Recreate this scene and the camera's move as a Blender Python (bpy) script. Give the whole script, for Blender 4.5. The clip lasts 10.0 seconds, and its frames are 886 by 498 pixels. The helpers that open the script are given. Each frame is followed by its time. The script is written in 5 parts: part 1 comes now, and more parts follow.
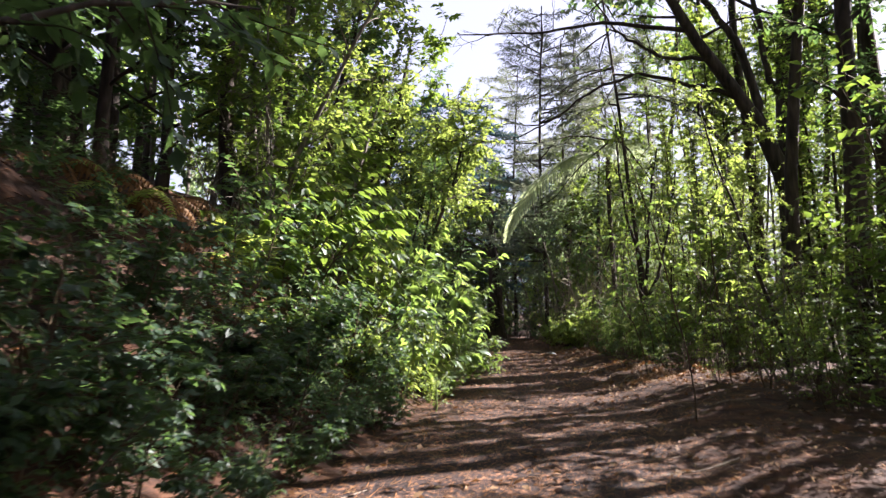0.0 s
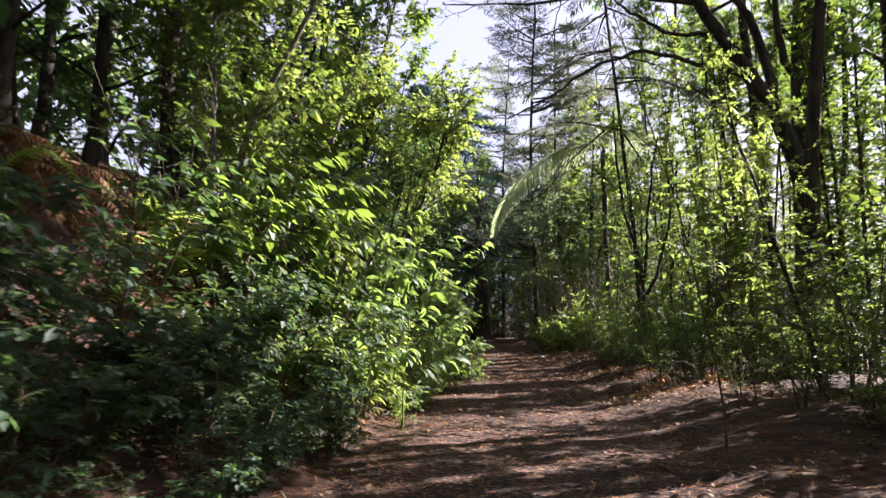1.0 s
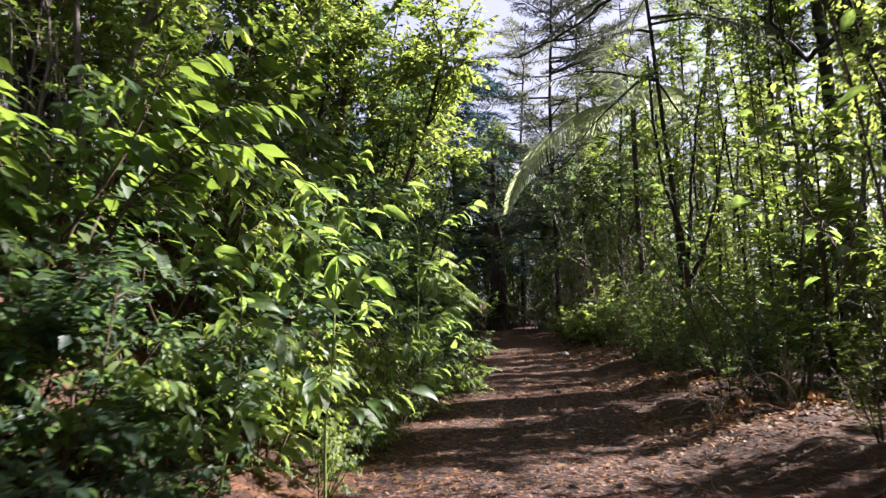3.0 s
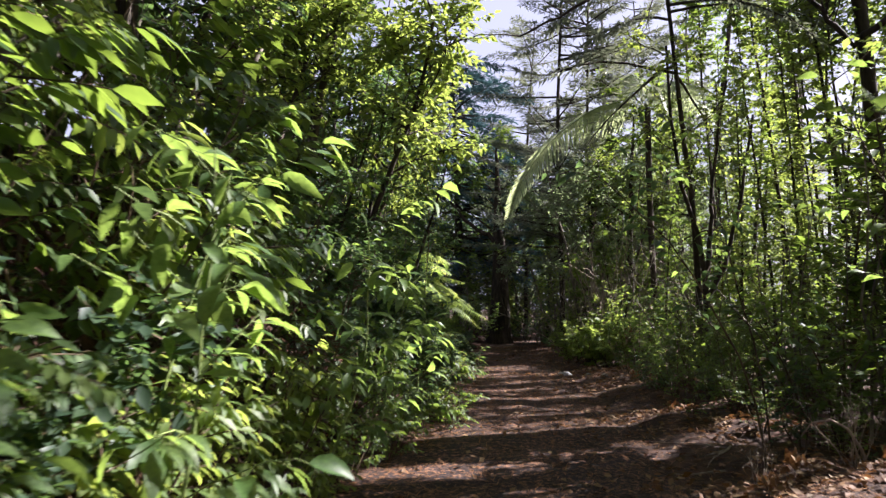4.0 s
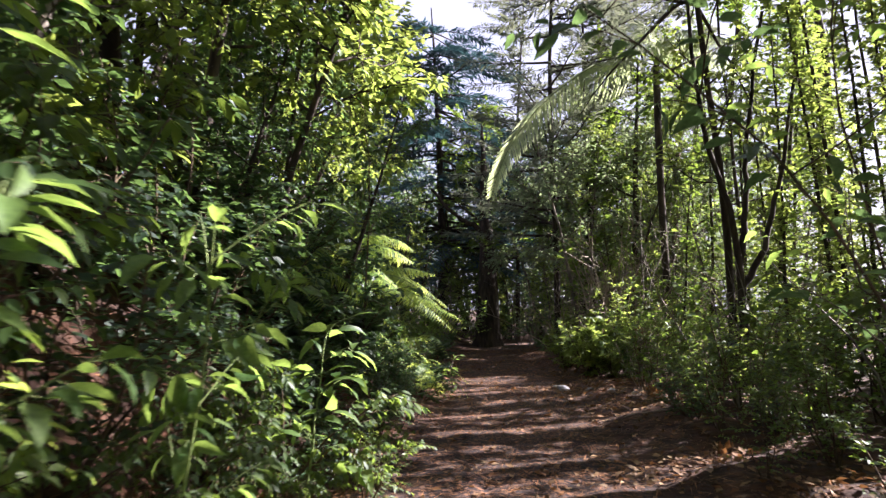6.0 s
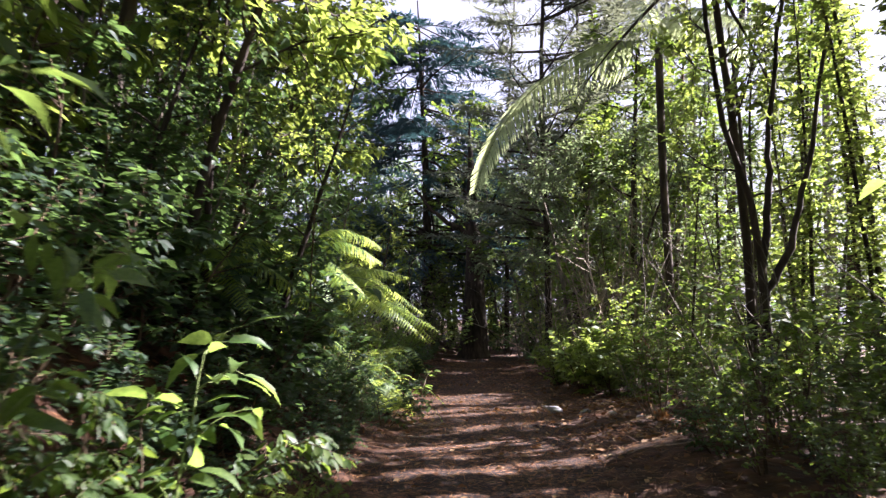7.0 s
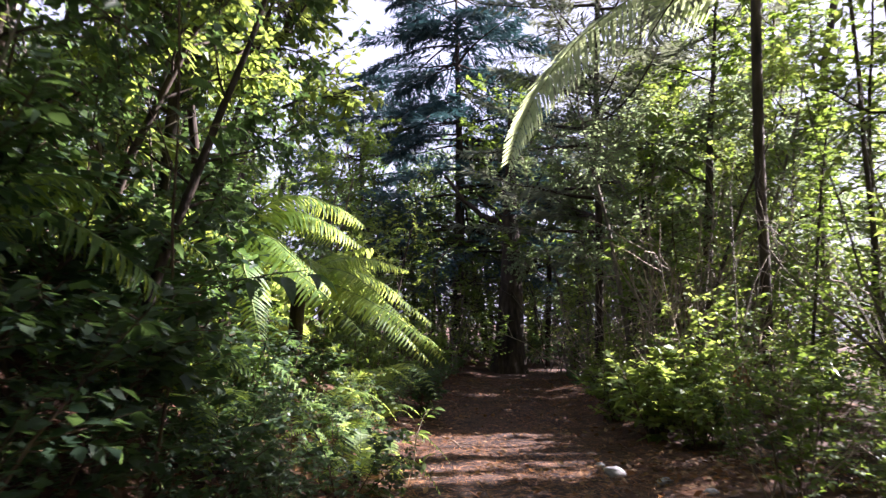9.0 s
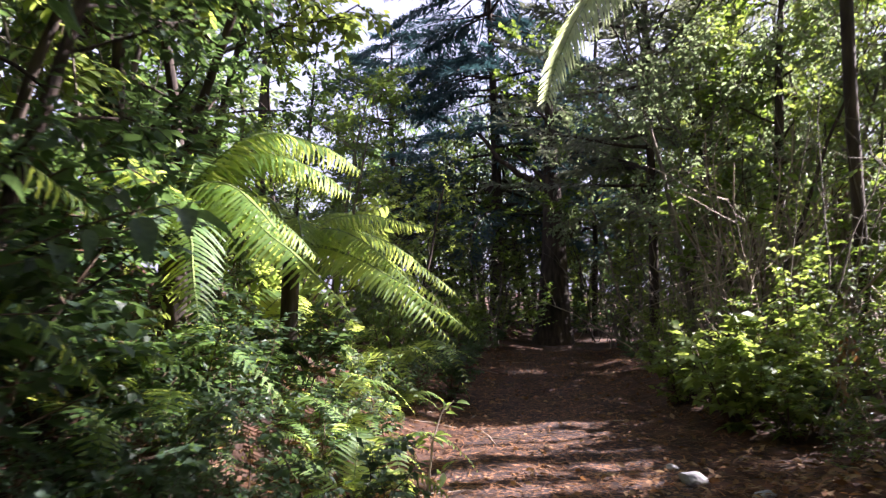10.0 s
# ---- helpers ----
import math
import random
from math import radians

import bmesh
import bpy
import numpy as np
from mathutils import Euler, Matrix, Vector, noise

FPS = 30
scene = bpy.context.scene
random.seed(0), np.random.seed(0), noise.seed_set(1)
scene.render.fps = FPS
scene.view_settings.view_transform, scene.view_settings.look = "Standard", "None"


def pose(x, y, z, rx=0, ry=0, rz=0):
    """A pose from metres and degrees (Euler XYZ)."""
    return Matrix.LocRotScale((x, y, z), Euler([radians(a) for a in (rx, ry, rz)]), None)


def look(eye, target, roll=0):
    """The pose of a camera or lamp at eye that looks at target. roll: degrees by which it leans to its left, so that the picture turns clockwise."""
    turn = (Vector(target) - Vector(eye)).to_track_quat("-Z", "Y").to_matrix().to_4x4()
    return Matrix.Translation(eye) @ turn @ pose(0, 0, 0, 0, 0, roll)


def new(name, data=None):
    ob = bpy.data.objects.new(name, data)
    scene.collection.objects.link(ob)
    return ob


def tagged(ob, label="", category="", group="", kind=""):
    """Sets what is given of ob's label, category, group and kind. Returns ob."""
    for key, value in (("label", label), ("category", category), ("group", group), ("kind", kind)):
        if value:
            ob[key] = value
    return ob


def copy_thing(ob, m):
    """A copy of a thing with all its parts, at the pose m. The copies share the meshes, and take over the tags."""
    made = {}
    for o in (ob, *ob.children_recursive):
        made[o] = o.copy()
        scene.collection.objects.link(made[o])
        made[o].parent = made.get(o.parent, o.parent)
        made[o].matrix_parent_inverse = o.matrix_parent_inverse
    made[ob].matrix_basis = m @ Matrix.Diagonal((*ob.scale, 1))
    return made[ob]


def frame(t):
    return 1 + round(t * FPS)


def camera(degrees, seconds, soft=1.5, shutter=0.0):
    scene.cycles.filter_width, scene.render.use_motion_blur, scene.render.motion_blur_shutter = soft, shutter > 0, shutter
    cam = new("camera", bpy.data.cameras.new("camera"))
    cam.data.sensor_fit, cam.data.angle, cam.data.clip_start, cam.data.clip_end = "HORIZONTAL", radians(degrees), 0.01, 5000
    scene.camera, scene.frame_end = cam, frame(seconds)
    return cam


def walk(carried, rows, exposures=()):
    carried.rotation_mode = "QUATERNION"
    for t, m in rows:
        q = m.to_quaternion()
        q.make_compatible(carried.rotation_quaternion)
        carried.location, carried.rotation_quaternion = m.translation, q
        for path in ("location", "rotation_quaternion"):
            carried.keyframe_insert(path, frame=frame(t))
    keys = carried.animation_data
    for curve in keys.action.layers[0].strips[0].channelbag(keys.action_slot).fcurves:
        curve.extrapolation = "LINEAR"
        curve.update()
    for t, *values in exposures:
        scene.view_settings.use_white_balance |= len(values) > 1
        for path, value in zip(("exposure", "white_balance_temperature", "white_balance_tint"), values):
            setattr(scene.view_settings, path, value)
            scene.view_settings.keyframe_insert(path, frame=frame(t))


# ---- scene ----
import collections

cam = camera(60.9, 10.0, soft=1.35, shutter=0.45)
METRES, EYE, TILT, LEAN, TURN = 14.6, 1.1, 5.0, 1.2, 0.0
ROWS = [
    (0.0, 0.0, 0.0, 0.0, -0.0, 0.0, 0.0),
    (0.5, 0.0055, 0.0506, -0.0041, -0.45, 1.09, -1.54),
    (1.0, 0.0117, 0.1016, -0.0093, -0.83, -0.06, -0.86),
    (1.5, 0.0189, 0.1508, -0.0128, -0.52, -1.06, -1.09),
    (2.0, 0.0253, 0.1977, -0.0162, -0.37, -1.3, -2.95),
    (3.5, 0.0514, 0.3448, -0.0236, 1.36, -0.81, 1.09),
    (4.0, 0.0598, 0.3935, -0.0266, 1.47, -0.43, -1.29),
    (4.5, 0.0697, 0.443, -0.03, 1.57, -0.03, -0.52),
    (5.0, 0.076, 0.4907, -0.035, 1.8, -0.13, -1.61),
    (5.5, 0.0827, 0.5401, -0.0399, 1.74, -0.65, -0.77),
    (7.0, 0.1025, 0.691, -0.0557, 0.56, 0.37, -0.98),
    (7.5, 0.1097, 0.7432, -0.0588, 0.86, -0.46, -0.88),
    (8.0, 0.113, 0.7947, -0.0616, 1.97, -1.3, -1.76),
    (8.5, 0.1173, 0.8435, -0.0652, 2.68, -0.39, -1.09),
    (9.0, 0.1195, 0.8928, -0.0675, 3.84, 0.56, -2.3),
    (9.5, 0.1211, 0.9416, -0.0719, 5.82, -0.54, -2.37),
    (10.0, 0.1233, 0.9881, -0.0761, 7.04, -1.76, -0.5),
]
walk(cam, [(t, pose(0, 0, EYE, TILT, LEAN, TURN) @ pose(METRES * x, METRES * y, METRES * z, 90 + pitch, roll, yaw)) for t, x, y, z, yaw, pitch, roll in ROWS],
     exposures=[(0.0, 2.65, 6050, 20), (1.0, 2.55, 6050, 20), (3.5, 2.4, 6020, 21), (4.5, 2.34, 6000, 22), (5.5, 2.6, 5980, 24), (7.5, 2.93, 5940, 27), (8.5, 3.02, 5940, 28), (9.2, 2.92, 5940, 28), (10.0, 2.92, 5940, 29)])

# ---- light: afternoon sun from the right and a little ahead, clear sky ----
SUN_AZ, SUN_EL = 24.0, 36.0
sun_way = Vector((math.cos(radians(SUN_EL)) * math.cos(radians(SUN_AZ)), math.cos(radians(SUN_EL)) * math.sin(radians(SUN_AZ)), math.sin(radians(SUN_EL))))
sun_data = bpy.data.lights.new("sun", "SUN")
sun_data.energy, sun_data.angle, sun_data.color = 5.0, radians(0.53), (1.0, 0.94, 0.84)
sun = new("sun", sun_data)
sun.matrix_world = look(sun_way * 60, (0, 0, 0))
sky_world = bpy.data.worlds.new("sky")
sky_world.use_nodes = True
scene.world = sky_world
wn = sky_world.node_tree.nodes
sky = wn.new("ShaderNodeTexSky")
sky.sky_type, sky.sun_disc = "NISHITA", False
sky.sun_elevation, sky.sun_rotation = radians(SUN_EL), radians(90 - SUN_AZ)
sky.dust_density, sky.air_density, sky.ozone_density = 4.0, 1.0, 1.0
haze = wn.new("ShaderNodeMix")
haze.data_type = "RGBA"
haze.inputs[0].default_value = 0.62
haze.inputs[7].default_value = (5.4, 5.35, 6.5, 1)
sky_world.node_tree.links.new(sky.outputs[0], haze.inputs[6])
sky_world.node_tree.links.new(haze.outputs[2], wn["Background"].inputs[0])
wn["Background"].inputs[1].default_value = 0.036


# ---- materials ----
def material(name):
    m = bpy.data.materials.new(name)
    m.use_nodes = True
    t = m.node_tree
    return m, t.nodes, t.links, t.nodes["Principled BSDF"], t.nodes["Material Output"]


def noise_node(n, l, scale, detail=4.0, stretch=None):
    co = n.new("ShaderNodeTexCoord")
    tex = n.new("ShaderNodeTexNoise")
    tex.inputs["Scale"].default_value, tex.inputs["Detail"].default_value = scale, detail
    if stretch:
        mp = n.new("ShaderNodeMapping")
        mp.inputs["Scale"].default_value = stretch
        l.new(co.outputs["Object"], mp.inputs[0])
        l.new(mp.outputs[0], tex.inputs["Vector"])
    else:
        l.new(co.outputs["Object"], tex.inputs["Vector"])
    return tex


def ramp(n, l, source, stops):
    r = n.new("ShaderNodeValToRGB")
    while len(r.color_ramp.elements) < len(stops):
        r.color_ramp.elements.new(0.5)
    for e, (p, c) in zip(r.color_ramp.elements, stops):
        e.position, e.color = p, (*c, 1)
    l.new(source, r.inputs[0])
    return r


def leaf_material(name, colours, through_colour, thin=0.4, rough=0.5, single=False, gloss=0.32):
    """Leaf blades: colour varies from leaf to leaf and in blotches; thin: share of light let through."""
    colours = [(0.78 * c[0], 0.78 * c[1], c[2] * (1.1 if c[1] > c[0] else 0.78)) for c in colours]
    through_colour = (through_colour[0], through_colour[1], through_colour[2] * (1.55 if through_colour[1] > through_colour[0] else 1.0))
    m, n, l, p, out = material(name)
    pick = n.new("ShaderNodeObjectInfo").outputs["Random"] if single else n.new("ShaderNodeNewGeometry").outputs["Random Per Island"]
    r = ramp(n, l, pick, [(i / (len(colours) - 1), c) for i, c in enumerate(colours)])
    blotch = noise_node(n, l, 9.0, 3)
    br = ramp(n, l, blotch.outputs[0], [(0.3, (0.72, 0.75, 0.7)), (0.7, (1.25, 1.2, 1.1))])
    mul = n.new("ShaderNodeMix")
    mul.data_type, mul.blend_type = "RGBA", "MULTIPLY"
    mul.inputs[0].default_value = 1.0
    l.new(r.outputs[0], mul.inputs[6])
    l.new(br.outputs[0], mul.inputs[7])
    l.new(mul.outputs[2], p.inputs["Base Color"])
    p.inputs["Roughness"].default_value = rough
    p.inputs["Specular IOR Level"].default_value = gloss
    tr = n.new("ShaderNodeBsdfTranslucent")
    tint = n.new("ShaderNodeMix")
    tint.data_type, tint.blend_type = "RGBA", "MULTIPLY"
    tint.inputs[0].default_value = 1.0
    tint.inputs[6].default_value = (*through_colour, 1)
    l.new(br.outputs[0], tint.inputs[7])
    l.new(tint.outputs[2], tr.inputs[0])
    mx = n.new("ShaderNodeMixShader")
    mx.inputs[0].default_value = thin
    l.new(p.outputs[0], mx.inputs[1])
    l.new(tr.outputs[0], mx.inputs[2])
    l.new(mx.outputs[0], out.inputs[0])
    return m


def rough_material(name, stops, scale, rough=0.9, stretch=None, bump=0.4, depth=0.02, second=None):
    m, n, l, p, out = material(name)
    tex = noise_node(n, l, scale, 8, stretch)
    r = ramp(n, l, tex.outputs[0], stops)
    wide = noise_node(n, l, scale * 0.11 if second is None else second, 3)
    wr = ramp(n, l, wide.outputs[0], [(0.32, (0.6, 0.6, 0.62)), (0.68, (1.3, 1.25, 1.2))])
    mul = n.new("ShaderNodeMix")
    mul.data_type, mul.blend_type = "RGBA", "MULTIPLY"
    mul.inputs[0].default_value = 1.0
    l.new(r.outputs[0], mul.inputs[6])
    l.new(wr.outputs[0], mul.inputs[7])
    l.new(mul.outputs[2], p.inputs["Base Color"])
    p.inputs["Roughness"].default_value = rough
    p.inputs["Specular IOR Level"].default_value = 0.25
    b = n.new("ShaderNodeBump")
    b.inputs["Strength"].default_value, b.inputs["Distance"].default_value = bump, depth
    l.new(tex.outputs[0], b.inputs["Height"])
    l.new(b.outputs[0], p.inputs["Normal"])
    return m


LEAF_BUSH = leaf_material("bush_leaf", [(0.029, 0.063, 0.018), (0.05, 0.101, 0.022), (0.07, 0.126, 0.03), (0.1, 0.145, 0.03)], (0.238, 0.35, 0.032), 0.43)
# darker copy of the bush leaf: shade under the canopy put into the colour
LEAF_DARK_SHADE = leaf_material("dark_leaf", [(0.0193, 0.042, 0.02), (0.0339, 0.0672, 0.0286), (0.0483, 0.084, 0.0314)], (0.15, 0.26, 0.045), 0.36, 0.5)
# light green leaf; sunlit yellow-green brightness is put into its colour too
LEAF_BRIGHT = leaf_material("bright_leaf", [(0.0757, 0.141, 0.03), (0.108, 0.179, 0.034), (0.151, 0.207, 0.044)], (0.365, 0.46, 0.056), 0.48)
# paler and bluer: backlight and distance haze put into the leaf colour
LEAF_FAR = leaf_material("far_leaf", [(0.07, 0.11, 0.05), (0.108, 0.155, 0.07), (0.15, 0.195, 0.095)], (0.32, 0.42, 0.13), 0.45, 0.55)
LEAF_SINGLE = leaf_material("sapling_leaf", [(0.0541, 0.122, 0.024), (0.0866, 0.16, 0.03), (0.12, 0.188, 0.038)], (0.3, 0.44, 0.056), 0.45, 0.48, single=True)
# dark copy of the sapling leaf, with the shade in its colour
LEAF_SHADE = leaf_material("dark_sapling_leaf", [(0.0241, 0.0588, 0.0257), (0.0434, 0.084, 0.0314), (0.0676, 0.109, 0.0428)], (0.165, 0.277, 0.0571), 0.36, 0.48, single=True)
LEAF_DEAD = leaf_material("dead_leaf", [(0.12, 0.05, 0.022), (0.2, 0.1, 0.045), (0.34, 0.23, 0.13), (0.09, 0.042, 0.024)], (0.3, 0.14, 0.05), 0.15, 0.7, gloss=0.2)
FERN = leaf_material("fern_blade", [(0.0644, 0.157, 0.0286), (0.103, 0.202, 0.0381), (0.142, 0.235, 0.0571)], (0.56, 0.68, 0.08), 0.52, 0.5)
FERN_PALE = leaf_material("pale_fern_blade", [(0.16, 0.22, 0.08), (0.2, 0.26, 0.11), (0.26, 0.3, 0.15)], (0.5, 0.58, 0.2), 0.5, 0.5)
FERN_DEAD = leaf_material("dead_fern_blade", [(0.2, 0.09, 0.03), (0.3, 0.16, 0.07)], (0.25, 0.12, 0.04), 0.2, 0.7)
CONIFER = leaf_material("blue_needle", [(0.025, 0.06, 0.05), (0.04, 0.09, 0.075), (0.06, 0.12, 0.1)], (0.06, 0.14, 0.1), 0.2, 0.5)
PINE = leaf_material("pine_needle", [(0.09, 0.12, 0.06), (0.13, 0.16, 0.08), (0.17, 0.18, 0.1)], (0.25, 0.28, 0.12), 0.3, 0.5)
BARK_DARK = rough_material("dark_bark", [(0.3, (0.018, 0.014, 0.012)), (0.55, (0.05, 0.038, 0.03)), (0.8, (0.1, 0.075, 0.055))], 14, stretch=(1, 1, 0.22), bump=0.8)
BARK_RED = rough_material("red_bark", [(0.3, (0.03, 0.018, 0.013)), (0.55, (0.09, 0.05, 0.034)), (0.8, (0.24, 0.14, 0.09))], 12, stretch=(1, 1, 0.2), bump=0.8)
BARK_GREY = rough_material("grey_bark", [(0.3, (0.07, 0.06, 0.05)), (0.55, (0.16, 0.14, 0.115)), (0.8, (0.3, 0.27, 0.22))], 16, stretch=(1, 1, 0.25), bump=0.6)
TWIG = rough_material("twig_bark", [(0.3, (0.05, 0.035, 0.022)), (0.7, (0.13, 0.095, 0.06))], 30, bump=0.3, depth=0.005)
STEM_GREEN = rough_material("green_stem", [(0.3, (0.1, 0.15, 0.04)), (0.7, (0.2, 0.26, 0.08))], 40, rough=0.6, bump=0.1, depth=0.003)
SOIL = rough_material("forest_soil", [(0.25, (0.013, 0.008, 0.006)), (0.5, (0.042, 0.02, 0.012)), (0.75, (0.11, 0.05, 0.025))], 7, bump=0.9, depth=0.04)
# needle mottle; bluish shade and sunlit orange are also put into its stops
PATH = rough_material("needle_path", [(0.28, (0.012, 0.008, 0.008)), (0.52, (0.03, 0.018, 0.016)), (0.77, (0.38, 0.185, 0.088))], 26, bump=1.0, depth=0.02, second=1.6)
NEEDLES = leaf_material("fallen_needle", [(0.045, 0.022, 0.014), (0.085, 0.042, 0.026), (0.34, 0.165, 0.072), (0.03, 0.013, 0.009)], (0.2, 0.09, 0.04), 0.05, 0.75, gloss=0.2)
STICK = rough_material("dry_stick", [(0.3, (0.16, 0.12, 0.09)), (0.7, (0.42, 0.36, 0.29))], 20, stretch=(1, 1, 0.3), bump=0.3, depth=0.004)
STONE = rough_material("pale_stone", [(0.3, (0.18, 0.18, 0.19)), (0.7, (0.42, 0.42, 0.43))], 12, rough=0.7, bump=0.5)


# ---- mesh helpers ----
def build_mesh(name, chunks, mats):
    """chunks: (verts n x 3, faces m x k, material slot). One smooth-shaded mesh."""
    me = bpy.data.meshes.new(name)
    chunks = [c for c in chunks if len(c[0]) and len(c[1])]
    vs = np.concatenate([np.asarray(c[0], dtype=np.float32) for c in chunks])
    loops, totals, slots, off = [], [], [], 0
    for v, f, s in chunks:
        f = np.asarray(f, dtype=np.int32)
        loops.append((f + off).ravel())
        totals.append(np.full(len(f), f.shape[1], dtype=np.int32))
        slots.append(np.full(len(f), s, dtype=np.int32))
        off += len(v)
    loops, totals, slots = np.concatenate(loops), np.concatenate(totals), np.concatenate(slots)
    starts = np.concatenate([[0], np.cumsum(totals)[:-1]]).astype(np.int32)
    me.vertices.add(len(vs))
    me.vertices.foreach_set("co", vs.ravel())
    me.loops.add(len(loops))
    me.loops.foreach_set("vertex_index", loops)
    me.polygons.add(len(totals))
    me.polygons.foreach_set("loop_start", starts)
    me.polygons.foreach_set("loop_total", totals)
    me.polygons.foreach_set("material_index", slots)
    me.polygons.foreach_set("use_smooth", np.ones(len(totals), dtype=bool))
    for m in mats:
        me.materials.append(m)
    me.update(calc_edges=True)
    return me


def part(name, chunks, mats, parent=None, label="", kind=""):
    me = chunks if isinstance(chunks, bpy.types.Mesh) else build_mesh(name, chunks, mats)
    ob = new(name, me)
    ob.parent = parent
    return tagged(ob, label, kind=kind)


def unit(v):
    v = np.asarray(v, dtype=float)
    return v / np.maximum(np.linalg.norm(v, axis=-1, keepdims=True), 1e-9)


def tube(pts, radii, sides=6, slot=0):
    """A tapered limb along a polyline, closed at its tip."""
    pts = np.asarray(pts, dtype=float)
    n = len(pts)
    radii = np.broadcast_to(np.asarray(radii, dtype=float), (n,))
    d = unit(np.gradient(pts, axis=0))
    ref = np.array([0.31, 0.2, 0.93]) if abs(d[0][2]) < 0.8 else np.array([0.96, 0.27, 0.05])
    u = unit(np.cross(d, ref))
    w = np.cross(d, u)
    a = np.linspace(0, 2 * np.pi, sides, endpoint=False)
    ring = u[:, None, :] * np.cos(a)[None, :, None] + w[:, None, :] * np.sin(a)[None, :, None]
    v = (pts[:, None, :] + ring * radii[:, None, None]).reshape(-1, 3)
    i, j = np.meshgrid(np.arange(n - 1), np.arange(sides), indexing="ij")
    k = (j + 1) % sides
    f = np.stack([i * sides + j, i * sides + k, (i + 1) * sides + k, (i + 1) * sides + j], axis=-1).reshape(-1, 4)
    return v, f, slot


def wander(rng, p0, d0, length, n, wobble=0.15, pull=(0, 0, 0)):
    """A polyline that grows from p0 along d0, wobbling, bent by pull."""
    p, d = np.array(p0, dtype=float), unit(d0)
    out = [p.copy()]
    for _ in range(n):
        d = unit(d + rng.normal(0, wobble, 3) + np.asarray(pull) / n)
        p = p + d * (length / n)
        out.append(p.copy())
    return np.array(out)


def along(pts, f):
    """Points and directions at the shares f of a polyline."""
    f = np.clip(np.asarray(f, dtype=float), 0, 0.9999) * (len(pts) - 1)
    i = f.astype(int)
    return pts[i] + (pts[i + 1] - pts[i]) * (f - i)[:, None], unit(pts[i + 1] - pts[i])


# leaf blades: x across, y along, z out of the face
BLADE_FINE = (np.array([(0, 0, 0), (-0.17, 0.14, 0.03), (0, 0.16, 0), (0.17, 0.14, 0.03), (-0.28, 0.4, 0.05), (0, 0.42, 0.01), (0.28, 0.4, 0.05), (-0.2, 0.72, 0.01), (0, 0.74, -0.03), (0.2, 0.72, 0.01), (0, 1, -0.12)]),
              [(0, 2, 1), (0, 3, 2), (1, 2, 5), (1, 5, 4), (2, 3, 6), (2, 6, 5), (4, 5, 8), (4, 8, 7), (5, 6, 9), (5, 9, 8), (7, 8, 10), (8, 9, 10)])
BLADE_LONG = (np.array([(0, 0, 0), (-0.15, 0.22, 0.03), (0, 0.25, 0), (0.15, 0.22, 0.03), (-0.19, 0.55, 0.02), (0, 0.58, -0.02), (0.19, 0.55, 0.02), (0, 1, -0.13)]),
              [(0, 2, 1), (0, 3, 2), (1, 2, 5), (1, 5, 4), (2, 3, 6), (2, 6, 5), (4, 5, 7), (5, 6, 7)])
BLADE_MID = (np.array([(0, 0, 0), (-0.27, 0.42, 0.05), (0, 0.45, -0.01), (0.27, 0.42, 0.05), (0, 1, -0.08)]), [(0, 2, 1), (0, 3, 2), (1, 2, 4), (2, 3, 4)])
BLADE_FAR = (np.array([(0, 0, 0), (-0.28, 0.45, 0.07), (0.28, 0.45, 0.07), (0, 1, -0.05)]), [(0, 2, 3), (0, 3, 1)])
BLADE_THIN = (np.array([(0, 0, 0), (-0.1, 0.35, 0.02), (0.1, 0.35, 0.02), (0, 1, -0.06)]), [(0, 2, 3), (0, 3, 1)])
NEEDLE = (np.array([(-0.012, 0, 0), (0.012, 0, 0), (0, 1, 0.02)]), [(0, 1, 2)])


def blades(P, D, N, S, shape, slot=0):
    """Many blades in one go: places, ways they point, ways they face, lengths."""
    P, D, N = np.asarray(P), unit(D), np.asarray(N)
    S = np.broadcast_to(np.asarray(S, dtype=float), (len(P),))
    X = unit(np.cross(D, N))
    Z = np.cross(X, D)
    t, f = shape[0], np.array(shape[1])
    v = P[:, None, :] + S[:, None, None] * (t[None, :, 0, None] * X[:, None, :] + t[None, :, 1, None] * D[:, None, :] + t[None, :, 2, None] * Z[:, None, :])
    faces = (f[None] + (np.arange(len(P)) * len(t))[:, None, None]).reshape(-1, f.shape[1])
    return v.reshape(-1, 3), faces, slot


def twig_leaves(rng, pts, count, size, droop=0.35, start=0.15):
    """Places, ways, facings and lengths of the leaves on one twig."""
    f = np.linspace(start, 1, count) + rng.normal(0, 0.02, count)
    p, d = along(pts, f)
    side = unit(np.cross(d, (0, 0, 1)) + 1e-4) * np.where(np.arange(count) % 2, 1, -1)[:, None]
    way = d * 0.55 + side * rng.uniform(0.5, 1.1, (count, 1)) + rng.normal(0, 0.25, (count, 3)) - np.array([0, 0, droop])
    face = np.array([0.1, 0, 1.0]) + rng.normal(0, 0.38, (count, 3))
    return p, way, face, size * rng.uniform(0.6, 1.15, count)


def gather(sets):
    return [np.concatenate([s[i] for s in sets]) for i in range(4)]


# ---- the lie of the land ----
EDGE_Y = [-40, 0, 4.7, 7.9, 11.3, 12.9, 16.2, 18.3, 20.7, 27, 30, 34, 40, 60, 200]
EDGE_L = [-1.6, -1.15, -0.95, -0.33, 0.0, 0.48, 0.93, 1.0, 1.12, 1.25, 1.6, 3.0, 6.2, 16, 80]
EDGE_R = [1.0, 1.2, 1.62, 2.22, 2.48, 2.56, 2.7, 2.84, 2.86, 2.8, 3.1, 4.7, 8.0, 18, 82]


